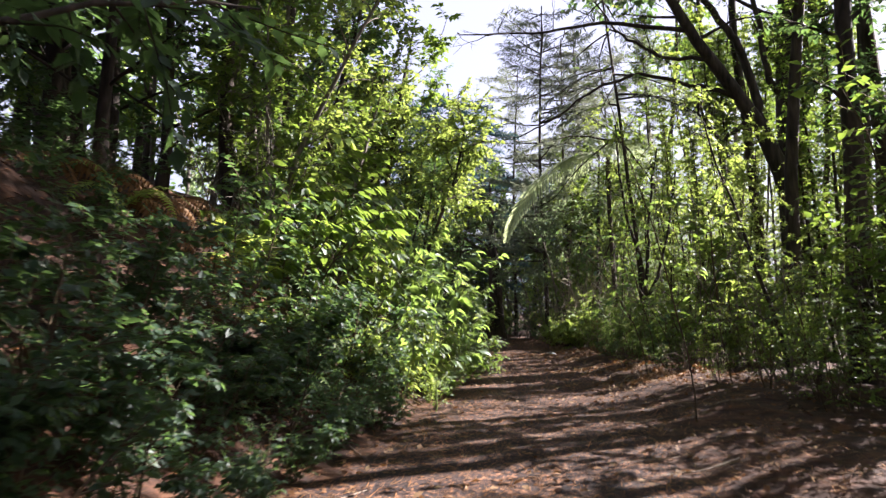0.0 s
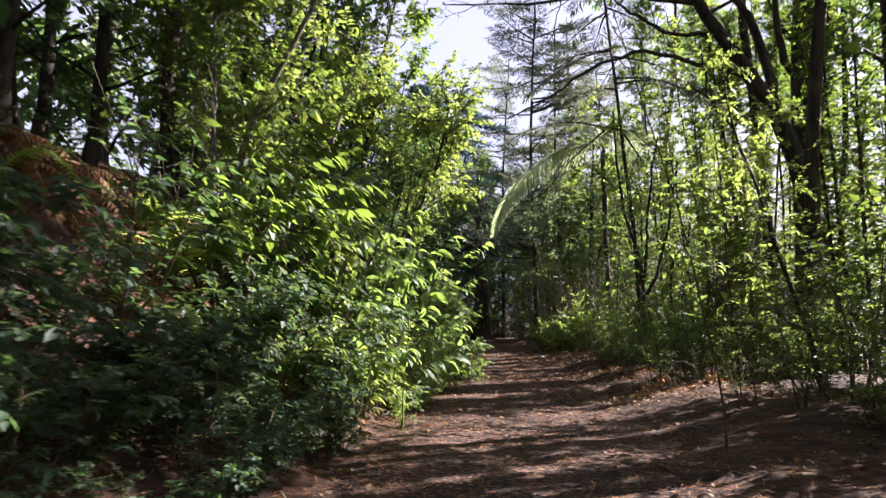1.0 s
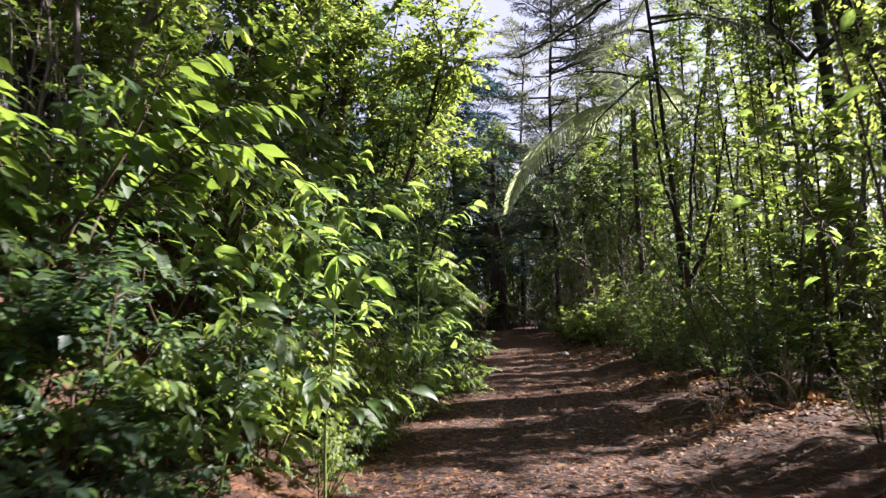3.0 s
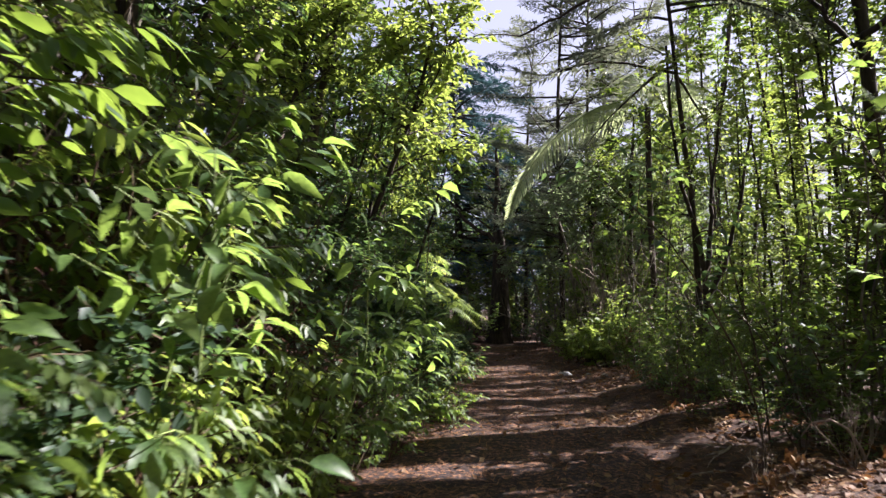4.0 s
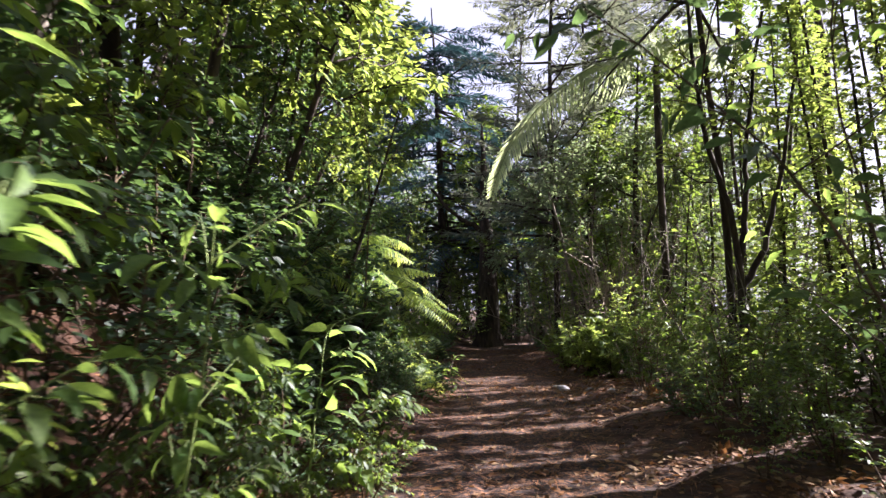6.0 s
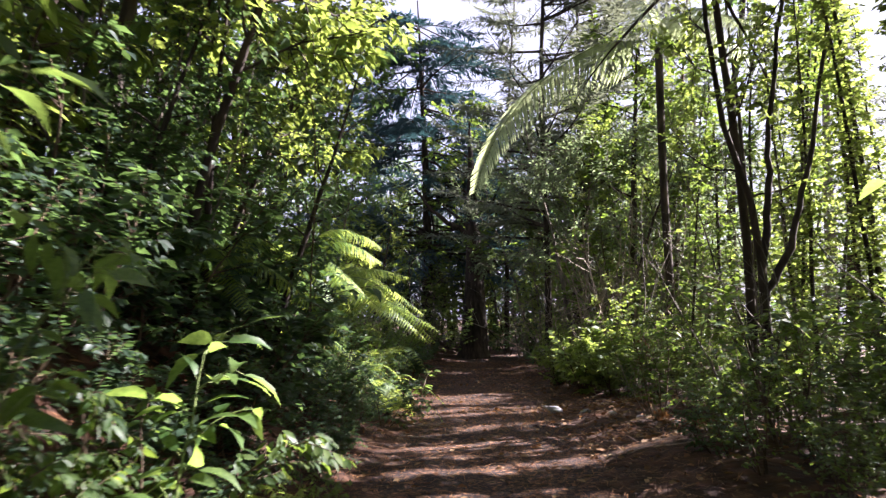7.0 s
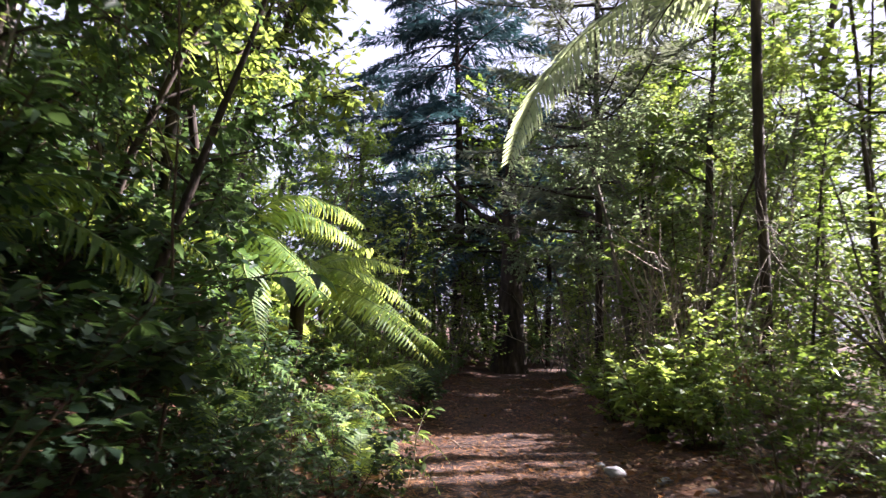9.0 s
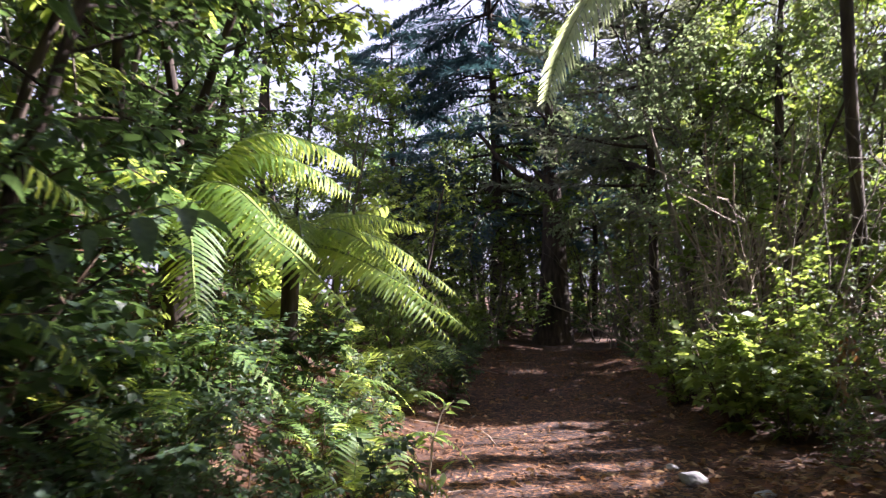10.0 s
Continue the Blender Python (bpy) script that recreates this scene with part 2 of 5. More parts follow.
def left_edge(y):
    return np.interp(y, EDGE_Y, EDGE_L)


def right_edge(y):
    return np.interp(y, EDGE_Y, EDGE_R)


def bumps(x, y, seed=0.0):
    s = np.sin
    return (s(1.7 * x + 0.9 * y + seed) + s(-1.1 * x + 2.3 * y + 1.3 * seed) + 0.6 * s(4.1 * x + 2.9 * y + seed) + 0.6 * s(3.3 * x - 5.2 * y + 2 * seed)
            + 0.35 * s(9.2 * x + 5.1 * y + seed) + 0.35 * s(-7.3 * x + 10.4 * y + seed)) / 4


def land(x, y):
    """Height of the ground: flat track, steep bank beside it, level wood on the other side that falls away."""
    x, y = np.asarray(x, dtype=float), np.asarray(y, dtype=float)
    dl, dr = left_edge(y) - x, x - right_edge(y)
    bank = np.interp(dl, [-1, 0, 0.3, 0.8, 1.5, 2.3, 3.0, 5, 10, 40, 120], [0, 0.02, 0.12, 0.42, 1.05, 1.85, 2.5, 3.3, 4.4, 9, 14])
    bank = bank * np.interp(y, [-10, 16, 20, 28, 40, 80], [1, 1, 0.62, 0.25, 0.12, 0.1])
    side = np.interp(dr, [-1, 0, 0.35, 1, 4, 9, 20, 60, 200], [0, 0.01, 0.09, 0.15, 0.12, -0.5, -3.2, -7, -9])
    off = np.clip(np.maximum(dl, dr) / 0.8, 0, 1)
    return 0.02 + bank + side + bumps(x, y) * (0.025 + 0.09 * off) + bumps(3.1 * x, 2.7 * y, 2.0) * 0.012


def spot(x, y):
    return (x, y, float(land(x, y)))

# ---- ground and track ----
def grid_faces(nu, nv):
    i, j = np.meshgrid(np.arange(nu - 1), np.arange(nv - 1), indexing="ij")
    return np.stack([i * nv + j, (i + 1) * nv + j, (i + 1) * nv + j + 1, i * nv + j + 1], axis=-1).reshape(-1, 4)


gx = np.concatenate([np.array([-600, -300, -150, -90, -60, -45, -34, -26, -20, -16, -13, -11, -9.5, -8.2, -7.2, -6.4, -5.7]), np.arange(-5.2, 8, 0.1), np.array([8.3, 9, 10, 11.2, 12.6, 14.5, 17, 20, 25, 32, 42, 60, 90, 150, 300, 600])])
gy = np.concatenate([np.array([-600, -200, -80, -40, -24, -15, -10, -7, -5, -3.5, -2.5]), np.arange(-2, 35, 0.12), np.array([35.5, 36.5, 38, 40, 43, 47, 52, 60, 75, 100, 150, 250, 600])])
X, Y = np.meshgrid(gx, gy, indexing="ij")
ground = part("ground", [(np.stack([X, Y, land(X, Y)], axis=-1).reshape(-1, 3), grid_faces(len(gx), len(gy)), 0)], [SOIL])
tagged(ground, "dark red-brown forest soil rising to a steep bank", "ground", kind="structure")
pu, pv = np.linspace(-1, 1, 29), np.arange(-8, 46, 0.11)
U, V = np.meshgrid(pu, pv, indexing="ij")
PX = left_edge(V) + (right_edge(V) - left_edge(V)) * (U * 0.56 + 0.5 + 0.05 * bumps(U, 2.2 * V, 4.0))
PZ = land(PX, V) + 0.014 - 0.05 * np.abs(U) ** 6 + 0.012 * bumps(2 * PX, 2 * V, 7.0)
path_ob = part("path", [(np.stack([PX, V, PZ], axis=-1).reshape(-1, 3), grid_faces(len(pu), len(pv)), 0)], [PATH])
tagged(path_ob, "trodden track covered in rust-brown pine needles", "path", kind="structure")


# ---- plants ----
def shrub_parts(rng, height, stems, branches, leaf, per, shape, spread=0.5, droop=0.3, bare=0.15):
    wood, sets = [], []
    for _ in range(stems):
        a = rng.uniform(0, 2 * np.pi)
        out = np.array([math.cos(a), math.sin(a), 0])
        ln = height * rng.uniform(0.65, 1.08)
        st = wander(rng, out * rng.uniform(0, 0.12) - np.array([0, 0, 0.12]), np.array([0, 0, 1]) + out * spread * rng.uniform(0.3, 1.2), ln, 7, 0.1)
        chunk = [tube(st[::2] if len(st) > 9 else st, np.linspace(0.006 + 0.006 * height, 0.003, 8), 4)]
        for _ in range(branches):
            f = bare + (1 - bare) * rng.random() ** 0.8
            p, d = along(st, [f])
            a = rng.uniform(0, 2 * np.pi)
            way = np.array([math.cos(a), math.sin(a), rng.uniform(0.0, 0.9)]) + out * 0.4 + d[0] * 0.3
            br = wander(rng, p[0], way, height * rng.uniform(0.16, 0.36) * (1.15 - 0.5 * f), 4, 0.14, (0, 0, -0.3))
            chunk.append(tube(br[::4], (0.005, 0.0018), 3) if shape is BLADE_FAR else tube(br[::2], np.linspace(0.005, 0.0018, 3), 3))
            sets.append(twig_leaves(rng, br, per, leaf, droop))
        wood.append(chunk)
    return wood, gather(sets)


LEAF_KITS, FAR_GROWTH = {}, collections.defaultdict(list)


def make_shrub(seed, height, stems, branches, leaf, per, mat, label, category="shrub", shape=BLADE_MID, wood_mat=None, pull=None, **kw):
    rng = np.random.default_rng(seed)
    wood, s = shrub_parts(rng, height, stems, branches, leaf, per, shape, **kw)
    if pull is not None:
        s[1] = unit(s[1]) + np.asarray(pull)
    root = tagged(new("shrub"), label, category, "undergrowth shrubs")
    for chunk in wood:
        part("stem", chunk, [wood_mat or TWIG], root)
    leaves = blades(*s, shape)
    part("foliage", [leaves], [mat], root, kind="stuff")
    LEAF_KITS[root.name] = (leaves, mat)
    return root


def tree_parts(rng, trunk, r0, r1, limbs, limb_len, low, twigs, twig_len, per, leaf, up=0.5, lean=(0, 0, 0), sides=9, droop=0.3, thin_twigs=True):
    """Trunk and limbs as chunks, and leaf sets. low: share of the trunk where limbs begin."""
    n = len(trunk)
    wood = tube(trunk, np.linspace(r0, r1, n) * (1 + 0.35 * np.exp(-np.arange(n) * 1.6)), sides)
    arms, sets = [], []
    for k in range(limbs):
        f = low + (1 - low) * (k + rng.random()) / limbs
        p, d = along(trunk, [f])
        a = k * 2.4 + rng.uniform(-0.5, 0.5)
        way = np.array([math.cos(a), math.sin(a), up + rng.uniform(-0.3, 0.5)]) + np.asarray(lean)
        ln = limb_len * rng.uniform(0.6, 1.1) * (1.2 - 0.6 * f)
        arm = wander(rng, p[0], way, ln, 7, 0.16, (0, 0, 0.25))
        rr = max(0.012, (r0 + (r1 - r0) * f) * 0.36)
        chunk = [tube(arm, np.linspace(rr, 0.006, 8), 5)]
        arms.append(chunk)
        for _ in range(twigs):
            q, e = along(arm, [rng.uniform(0.25, 1.0)])
            tw = wander(rng, q[0], e[0] * 0.6 + rng.normal(0, 0.7, 3) + np.array([0, 0, 0.1]), twig_len * rng.uniform(0.5, 1.2), 4, 0.18, (0, 0, -0.25))
            if thin_twigs:
                chunk.append(tube(tw[::2], np.linspace(0.007, 0.0025, 3), 3))
            sets.append(twig_leaves(rng, tw, per, leaf, droop))
    return wood, arms, sets


def make_tree(seed, trunk, r0, r1, label, mat, bark, limbs=12, limb_len=1.8, low=0.35, twigs=9, twig_len=0.6, per=18, leaf=0.13, shape=BLADE_FAR, group="", extra=(), bare_twigs=0, **kw):
    rng = np.random.default_rng(seed)
    wood, arms, sets = tree_parts(rng, np.asarray(trunk, dtype=float), r0, r1, limbs, limb_len, low, twigs, twig_len, per, leaf, **kw)
    root = tagged(new("tree"), label, "tree", group)
    part("trunk", [wood], [bark], root)
    for pts, ra, rb in extra:
        q = along(pts, np.linspace(0, 1, 4 * len(pts)))[0]
        q[1:] += rng.normal(0, 0.018, (len(q) - 1, 3))
        chunk = [tube(q, np.linspace(ra, rb, len(q)), 8)]
        for f in rng.uniform(0.3, 1.0, bare_twigs):
            p, d = along(q, [f])
            tw = wander(rng, p[0], d[0] * 0.7 + rng.normal(0, 0.6, 3), rng.uniform(0.5, 1.3), 6, 0.2, (0, 0, -0.3))
            chunk.append(tube(tw, np.linspace(0.012, 0.003, 7), 4))
            for g in rng.uniform(0.3, 1.0, 3):
                p2, d2 = along(tw, [g])
                chunk.append(tube(wander(rng, p2[0], d2[0] * 0.6 + rng.normal(0, 0.6, 3), rng.uniform(0.2, 0.5), 3, 0.2, (0, 0, -0.2)), np.linspace(0.006, 0.002, 4), 3))
        part("limb", chunk, [bark], root)
    for chunk in arms:
        part("limb", chunk, [bark], root)
    if sets:
        part("crown", [blades(*gather(sets), shape)], [mat], root, kind="stuff")
    return root


def rising(seed, height, lean=(0, 0), wob=0.06, n=9):
    rng = np.random.default_rng(seed)
    t = wander(rng, (0, 0, -0.3), (lean[0], lean[1], 1), height + 0.3, n, wob)
    return t


def at(ob, x, y, turn=0.0, scale=1.0, tilt=(0, 0), sink=0.0):
    ob.matrix_basis = pose(x, y, float(land(x, y)) - sink, tilt[0], tilt[1], turn) @ Matrix.Scale(scale, 4)
    return ob


def again(ob, x, y, turn=0.0, scale=1.0, tilt=(0, 0)):
    c = copy_thing(ob, pose(x, y, float(land(x, y)), tilt[0], tilt[1], turn))
    c.scale = (scale, scale, scale)
    return c


def frond_chunks(rng, pts, width, pairs, per, bend=0.35, flat=(0, 0, 1), hang=0.0, fill=0.44):
    """A feathered frond along a polyline: stalk, side leaflets, each with its own small lobes."""
    pts = np.asarray(pts, dtype=float)
    chunks = [tube(pts, np.linspace(0.008, 0.002, len(pts)) * (1 + width), 5, 1)]
    f = np.linspace(0.12, 0.985, pairs)
    p, d = along(pts, f)
    side = unit(np.cross(d, flat))
    top = np.cross(side, d)
    ln = width * np.minimum(1, 0.45 + 2.4 * f) * np.clip(1.04 - f, 0.03, 1) ** 0.62
    half = np.linalg.norm(np.diff(pts, axis=0), axis=1).sum() * 0.87 / pairs * fill
    g = np.linspace(0, 1, per)
    saw = np.where(np.arange(per) % 2, 1.0, 0.62)
    for s in (-1, 1):
        way = unit(side * s + d * bend + top * (0.12 - hang) + rng.normal(0, 0.06, (pairs, 3)) - np.array([0, 0, hang]))
        curl = rng.uniform(0.15, 0.35, pairs) + hang
        spine = p[:, None] + way[:, None] * (ln[:, None] * g)[..., None] - top[:, None] * (ln[:, None] * g ** 2 * curl[:, None])[..., None]
        wide = half * np.minimum(1, ln / ln.max() + 0.35)[:, None] * (1 - g) ** 0.55 * saw + 0.0012
        across = unit(d - way * (d * way).sum(-1, keepdims=True))
        lift = top * 0.22
        rows = np.stack([spine + (across + lift)[:, None] * wide[..., None], spine, spine - (across - lift)[:, None] * wide[..., None]], axis=2)
        k, q, e = np.meshgrid(np.arange(pairs), np.arange(per - 1), np.arange(2), indexing="ij")
        i0 = k * per * 3 + q * 3 + e
        chunks.append((rows.reshape(-1, 3), np.stack([i0, i0 + 1, i0 + 4, i0 + 3], axis=-1).reshape(-1, 4), 0))
    return chunks


def arch(length, rise, fall, n=11):
    """A frond's stalk in the y-z plane: up, over and down."""
    t = np.linspace(0, 1, n)
    return np.stack([0 * t, length * t * (1 - 0.12 * t), rise * np.sin(t * 1.9) - fall * t ** 2.4], axis=-1)


FROND_MESHES = []
for k, (ln, ri, fa, wd) in enumerate([(1.15, 0.42, 0.55, 0.26), (1.0, 0.3, 0.5, 0.23), (1.3, 0.5, 0.75, 0.28), (0.85, 0.35, 0.3, 0.2)]):
    FROND_MESHES.append(build_mesh("frond", frond_chunks(np.random.default_rng(40 + k), arch(ln, ri, fa), wd, 26, 5), [FERN, STEM_GREEN]))


def make_fern(seed, fronds, label, size=1.0, category="fern", low=0.0):
    rng = np.random.default_rng(seed)
    root = tagged(new("fern"), label, category, "ferns on the bank")
    part("crown", [tube([(0, 0, -0.15), (0, 0, 0.02), (0, 0, 0.09)], [0.07, 0.06, 0.03], 7)], [BARK_DARK], root)
    for k in range(fronds):
        ob = part("frond", FROND_MESHES[rng.integers(4)], None, root)
        s = size * rng.uniform(0.7, 1.1)
        ob.matrix_basis = pose(0, 0, 0.05, rng.uniform(-12, 25) - low, rng.uniform(-12, 12), k * 360 / fronds + rng.uniform(-18, 18)) @ Matrix.Scale(s, 4)
    return root


LEAF_MESHES = {}
for mat_k in (LEAF_SINGLE, LEAF_SHADE):
    for k in range(4):
        rng = np.random.default_rng(70 + k)
        v = BLADE_FINE[0] * np.array([0.74, 1, 1])
        v[:, 0] *= (0.8, 1.0, 0.9, 1.2)[k]
        v[:, 2] += -(0.12, 0.3, 0.2, 0.05)[k] * v[:, 1] ** 2 + rng.normal(0, 0.012, len(v)) + 0.2 * np.abs(v[:, 0]) * (k - 1)
        LEAF_MESHES[mat_k.name, k] = build_mesh("leaf", [(v, np.array(BLADE_FINE[1]), 0), tube([(0, -0.28, 0.03), (0, -0.1, 0.0), (0, 0.02, -0.004)], [0.012, 0.01, 0.008], 4, 1)], [mat_k, STEM_GREEN])


def make_sapling(seed, height, shoots, leaf, per, label, mat=None, stem_mat=None, lean=(0, 0), bare=0.3, spread=0.5, thick=0.009):
    """A young tree near the track whose leaves are single pieces."""
    mat = mat or LEAF_SINGLE
    rng = np.random.default_rng(seed)
    root = tagged(new("sapling"), label, "sapling", "saplings beside the track")
    stem = wander(rng, (0, 0, -0.15), (lean[0], lean[1], 1), height + 0.15, 9, 0.09)
    part("stem", [tube(stem, np.linspace(thick, thick * 0.35, 10), 7)], [stem_mat or STEM_GREEN], root)
    sets = [twig_leaves(rng, stem, max(4, per), leaf, 0.1, 0.6)]
    for k in range(shoots):
        p, d = along(stem, [bare + (1 - bare) * (k + rng.random()) / shoots])
        a = k * 2.4 + rng.uniform(-0.4, 0.4)
        sh = wander(rng, p[0], np.array([math.cos(a), math.sin(a), rng.uniform(0.2, 0.9)]) + d[0] * 0.3, height * spread * rng.uniform(0.3, 0.6), 4, 0.1, (0, 0, -0.25))
        part("shoot", [tube(sh, np.linspace(thick * 0.4, 0.002, 5), 5)], [stem_mat or STEM_GREEN], root)
        sets.append(twig_leaves(rng, sh, per, leaf, 0.3, 0.25))
    P, D, N, S = gather(sets)
    D = unit(D) + (np.array([0.7, 0, -0.35]) if lean[0] > 0.09 else 0)
    D = unit(D)
    Xs = unit(np.cross(D, N))
    Zs = np.cross(Xs, D)
    for k in range(len(P)):
        ob = part("leaf", LEAF_MESHES[mat.name, int(rng.integers(4))], None, root)
        p = P[k] + D[k] * S[k] * 0.28
        m = Matrix(((Xs[k][0], D[k][0], Zs[k][0], p[0]), (Xs[k][1], D[k][1], Zs[k][1], p[1]), (Xs[k][2], D[k][2], Zs[k][2], p[2]), (0, 0, 0, 1)))
        ob.matrix_basis = m @ Matrix.Scale(S[k], 4)
    return root


def make_conifer(seed, height, reach, base, label, mat, every=0.42, per=7, tuft=0.13, droop=-0.35, bark=None, stout=0.017, wide=0.5, taper=0.8):
    """Tiered needle tree: whorls of flat boughs, each bough with side sprays of needles."""
    rng = np.random.default_rng(seed)
    root = tagged(new("conifer"), label, "tree", "conifers")
    tr = wander(rng, (0, 0, -0.3), (0, 0, 1), height, 10, 0.015)
    part("trunk", [tube(tr, np.linspace(stout * height, 0.02, 11), 10)], [bark or BARK_DARK], root)
    boughs, P, D, N, S = [], [], [], [], []
    z = base
    while z < height - 0.4:
        share = (z - base) / (height - base)
        for k in range(per):
            a = rng.uniform(0, 2 * np.pi)
            ln = reach * (1.05 - share) ** taper * rng.uniform(0.55, 1.1)
            p, _ = along(tr, [z / height])
            b = wander(rng, p[0] + np.array([0, 0, rng.uniform(-0.2, 0.2)]), (math.cos(a), math.sin(a), 0.18 * rng.uniform(-1, 1.4)), ln, 6, 0.06, (0, 0, droop))
            boughs.append(tube(b, np.linspace(0.02 + 0.006 * ln, 0.005, 7), 4))
            m = int(7 + ln * 7)
            q, d = along(b, np.linspace(0.25, 1, m))
            side = unit(np.cross(d, (0, 0, 1)) + 1e-5)
            sl = np.minimum(wide, ln * 0.3) * np.linspace(1.0, 0.35, m)
            for s in (-1, 1):
                way = unit(side * s + d * 0.7 + rng.normal(0, 0.1, (m, 3)) - np.array([0, 0, 0.12]))
                for g in np.linspace(0.1, 0.9, round(8 * wide)):
                    P.append(q + way * (sl * g)[:, None])
                    for_dir = way + rng.normal(0, 0.35, (m, 3))
                    D.append(for_dir)
                    N.append(np.tile((0, 0, 1.0), (m, 1)) + rng.normal(0, 0.3, (m, 3)))
                    S.append(rng.uniform(0.8, 1.4, m) * tuft)
        z += every * rng.uniform(0.75, 1.25)
    part("bough", boughs, [bark or BARK_DARK], root, kind="stuff")
    part("needles", [blades(np.concatenate(P), np.concatenate(D), np.concatenate(N), np.concatenate(S), BLADE_THIN)], [mat], root, kind="stuff")
    return root


def make_thicket(seed, height, stems, label, mat=None, twig=3, group="bare stems"):
    """A clump of thin bare stems with dead side twigs."""
    rng = np.random.default_rng(seed)
    root = tagged(new("bare_shrub"), label, "shrub", group)
    for _ in range(stems):
        a = rng.uniform(0, 2 * np.pi)
        b = np.array([math.cos(a), math.sin(a), 0]) * rng.uniform(0, 0.35)
        st = wander(rng, b - np.array([0, 0, 0.1]), (b[0] * 0.6 + rng.normal(0, 0.2), b[1] * 0.6 + rng.normal(0, 0.2), 1), height * rng.uniform(0.5, 1.1), 7, 0.12)
        ch = [tube(st, np.linspace(rng.uniform(0.008, 0.018), 0.004, 8), 5)]
        for _ in range(twig):
            p, d = along(st, [rng.uniform(0.3, 0.95)])
            ch.append(tube(wander(rng, p[0], d[0] * 0.5 + rng.normal(0, 0.6, 3), height * rng.uniform(0.12, 0.35), 5, 0.2), np.linspace(0.006, 0.0015, 6), 3))
        part("stem", ch, [mat or BARK_GREY], root)
    return root


class Planter:
    """Sets out plants: the first of each kind stands itself, the rest are copies."""

    def __init__(self, kinds):
        self.kinds, self.used = kinds, set()

    def put(self, k, x, y, turn=0.0, scale=1.0, tilt=(0, 0), sink=0.0, label=""):
        ob = self.kinds[k % len(self.kinds)]
        m = pose(x, y, float(land(x, y)) - sink, tilt[0], tilt[1], 0) @ pose(0, 0, 0, 0, 0, turn)
        if ob.name in self.used and ob.name in LEAF_KITS and (y > 26.5 or x > 7.2 or x < -3.6 or (x > 5.2 and y > 21)):
            (v, f, _), mat = LEAF_KITS[ob.name]
            full = np.array(m @ Matrix.Scale(scale, 4))
            FAR_GROWTH[mat.name].append((v @ full[:3, :3].T + full[:3, 3], f))
            return None
        if ob.name in self.used:
            ob = copy_thing(ob, m)
        else:
            self.used.add(ob.name)
            ob.matrix_basis = m
        ob.scale = (scale, scale, scale)
        return tagged(ob, label)


rng = np.random.default_rng(5)

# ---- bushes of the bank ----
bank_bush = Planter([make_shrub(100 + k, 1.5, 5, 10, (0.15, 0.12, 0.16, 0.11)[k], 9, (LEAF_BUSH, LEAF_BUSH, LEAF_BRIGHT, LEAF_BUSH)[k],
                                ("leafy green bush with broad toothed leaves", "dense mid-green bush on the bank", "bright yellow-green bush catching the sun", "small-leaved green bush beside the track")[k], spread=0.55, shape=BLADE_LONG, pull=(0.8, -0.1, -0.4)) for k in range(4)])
dark_bush = Planter([make_shrub(120 + k, 1.3, 4, 16, (0.1, 0.12, 0.085)[k], 12, LEAF_DARK_SHADE,
                                ("glossy-leaved bush coloured dark for shade", "broad-leaved bush coloured dark green for shade", "low small-leaved bush coloured dark for shade")[k], spread=0.6, shape=BLADE_FAR) for k in range(3)])
for y in np.arange(1.6, 8.0, 0.7):
    x = float(left_edge(y))
    dark_bush.put(int(rng.integers(3)), x - 0.5 + rng.normal(0, 0.12), y, rng.uniform(0, 360), rng.uniform(0.5, 0.8), (0, 8))
    dark_bush.put(int(rng.integers(3)), x - 1.2 + rng.normal(0, 0.2), y + 0.3, rng.uniform(0, 360), rng.uniform(0.7, 1.1), (0, 14))
for y in np.arange(3.2, 7.8, 0.42):
    dark_bush.put(int(rng.integers(3)), float(left_edge(y)) - 0.12 + rng.normal(0, 0.06), y, rng.uniform(0, 360), rng.uniform(0.25, 0.42), (0, 6))
for y in np.arange(2.6, 7.6, 0.55):
    dark_bush.put(int(rng.integers(3)), float(left_edge(y)) - 0.85 + rng.normal(0, 0.1), y, rng.uniform(0, 360), rng.uniform(0.6, 0.85), (0, 16))
for y in np.arange(2.2, 4.6, 0.8):
    dark_bush.put(int(rng.integers(3)), float(left_edge(y)) - 2.0 + rng.normal(0, 0.2), y, rng.uniform(0, 360), rng.uniform(0.6, 0.95), (0, 18))
for y in np.arange(7.6, 13.5, 0.62):
    x = float(left_edge(y))
    if y < 8.8:
        x -= 0.2
    bank_bush.put(int(rng.integers(4)), x - 0.35 + rng.normal(0, 0.12), y, rng.uniform(-40, 40), rng.uniform(0.5, 0.78), (0, 12))
for y in np.arange(8.6, 14.2, 0.5):
    bank_bush.put(int(rng.integers(4)), float(left_edge(y)) + 0.08 + rng.normal(0, 0.06), y, rng.uniform(-40, 40), rng.uniform(0.26, 0.42), (0, 10))
for y in np.arange(7.8, 12.7, 0.7):
    x = float(left_edge(y))
    if rng.random() < 0.4:
        bank_bush.put(int(rng.integers(4)), x - 0.85 + rng.normal(0, 0.15), y, rng.uniform(-40, 40), rng.uniform(0.85, 1.2), (0, 16))
    else:
        dark_bush.put(int(rng.integers(3)), x - 0.9 + rng.normal(0, 0.15), y, rng.uniform(0, 360), rng.uniform(0.9, 1.2), (0, 14))
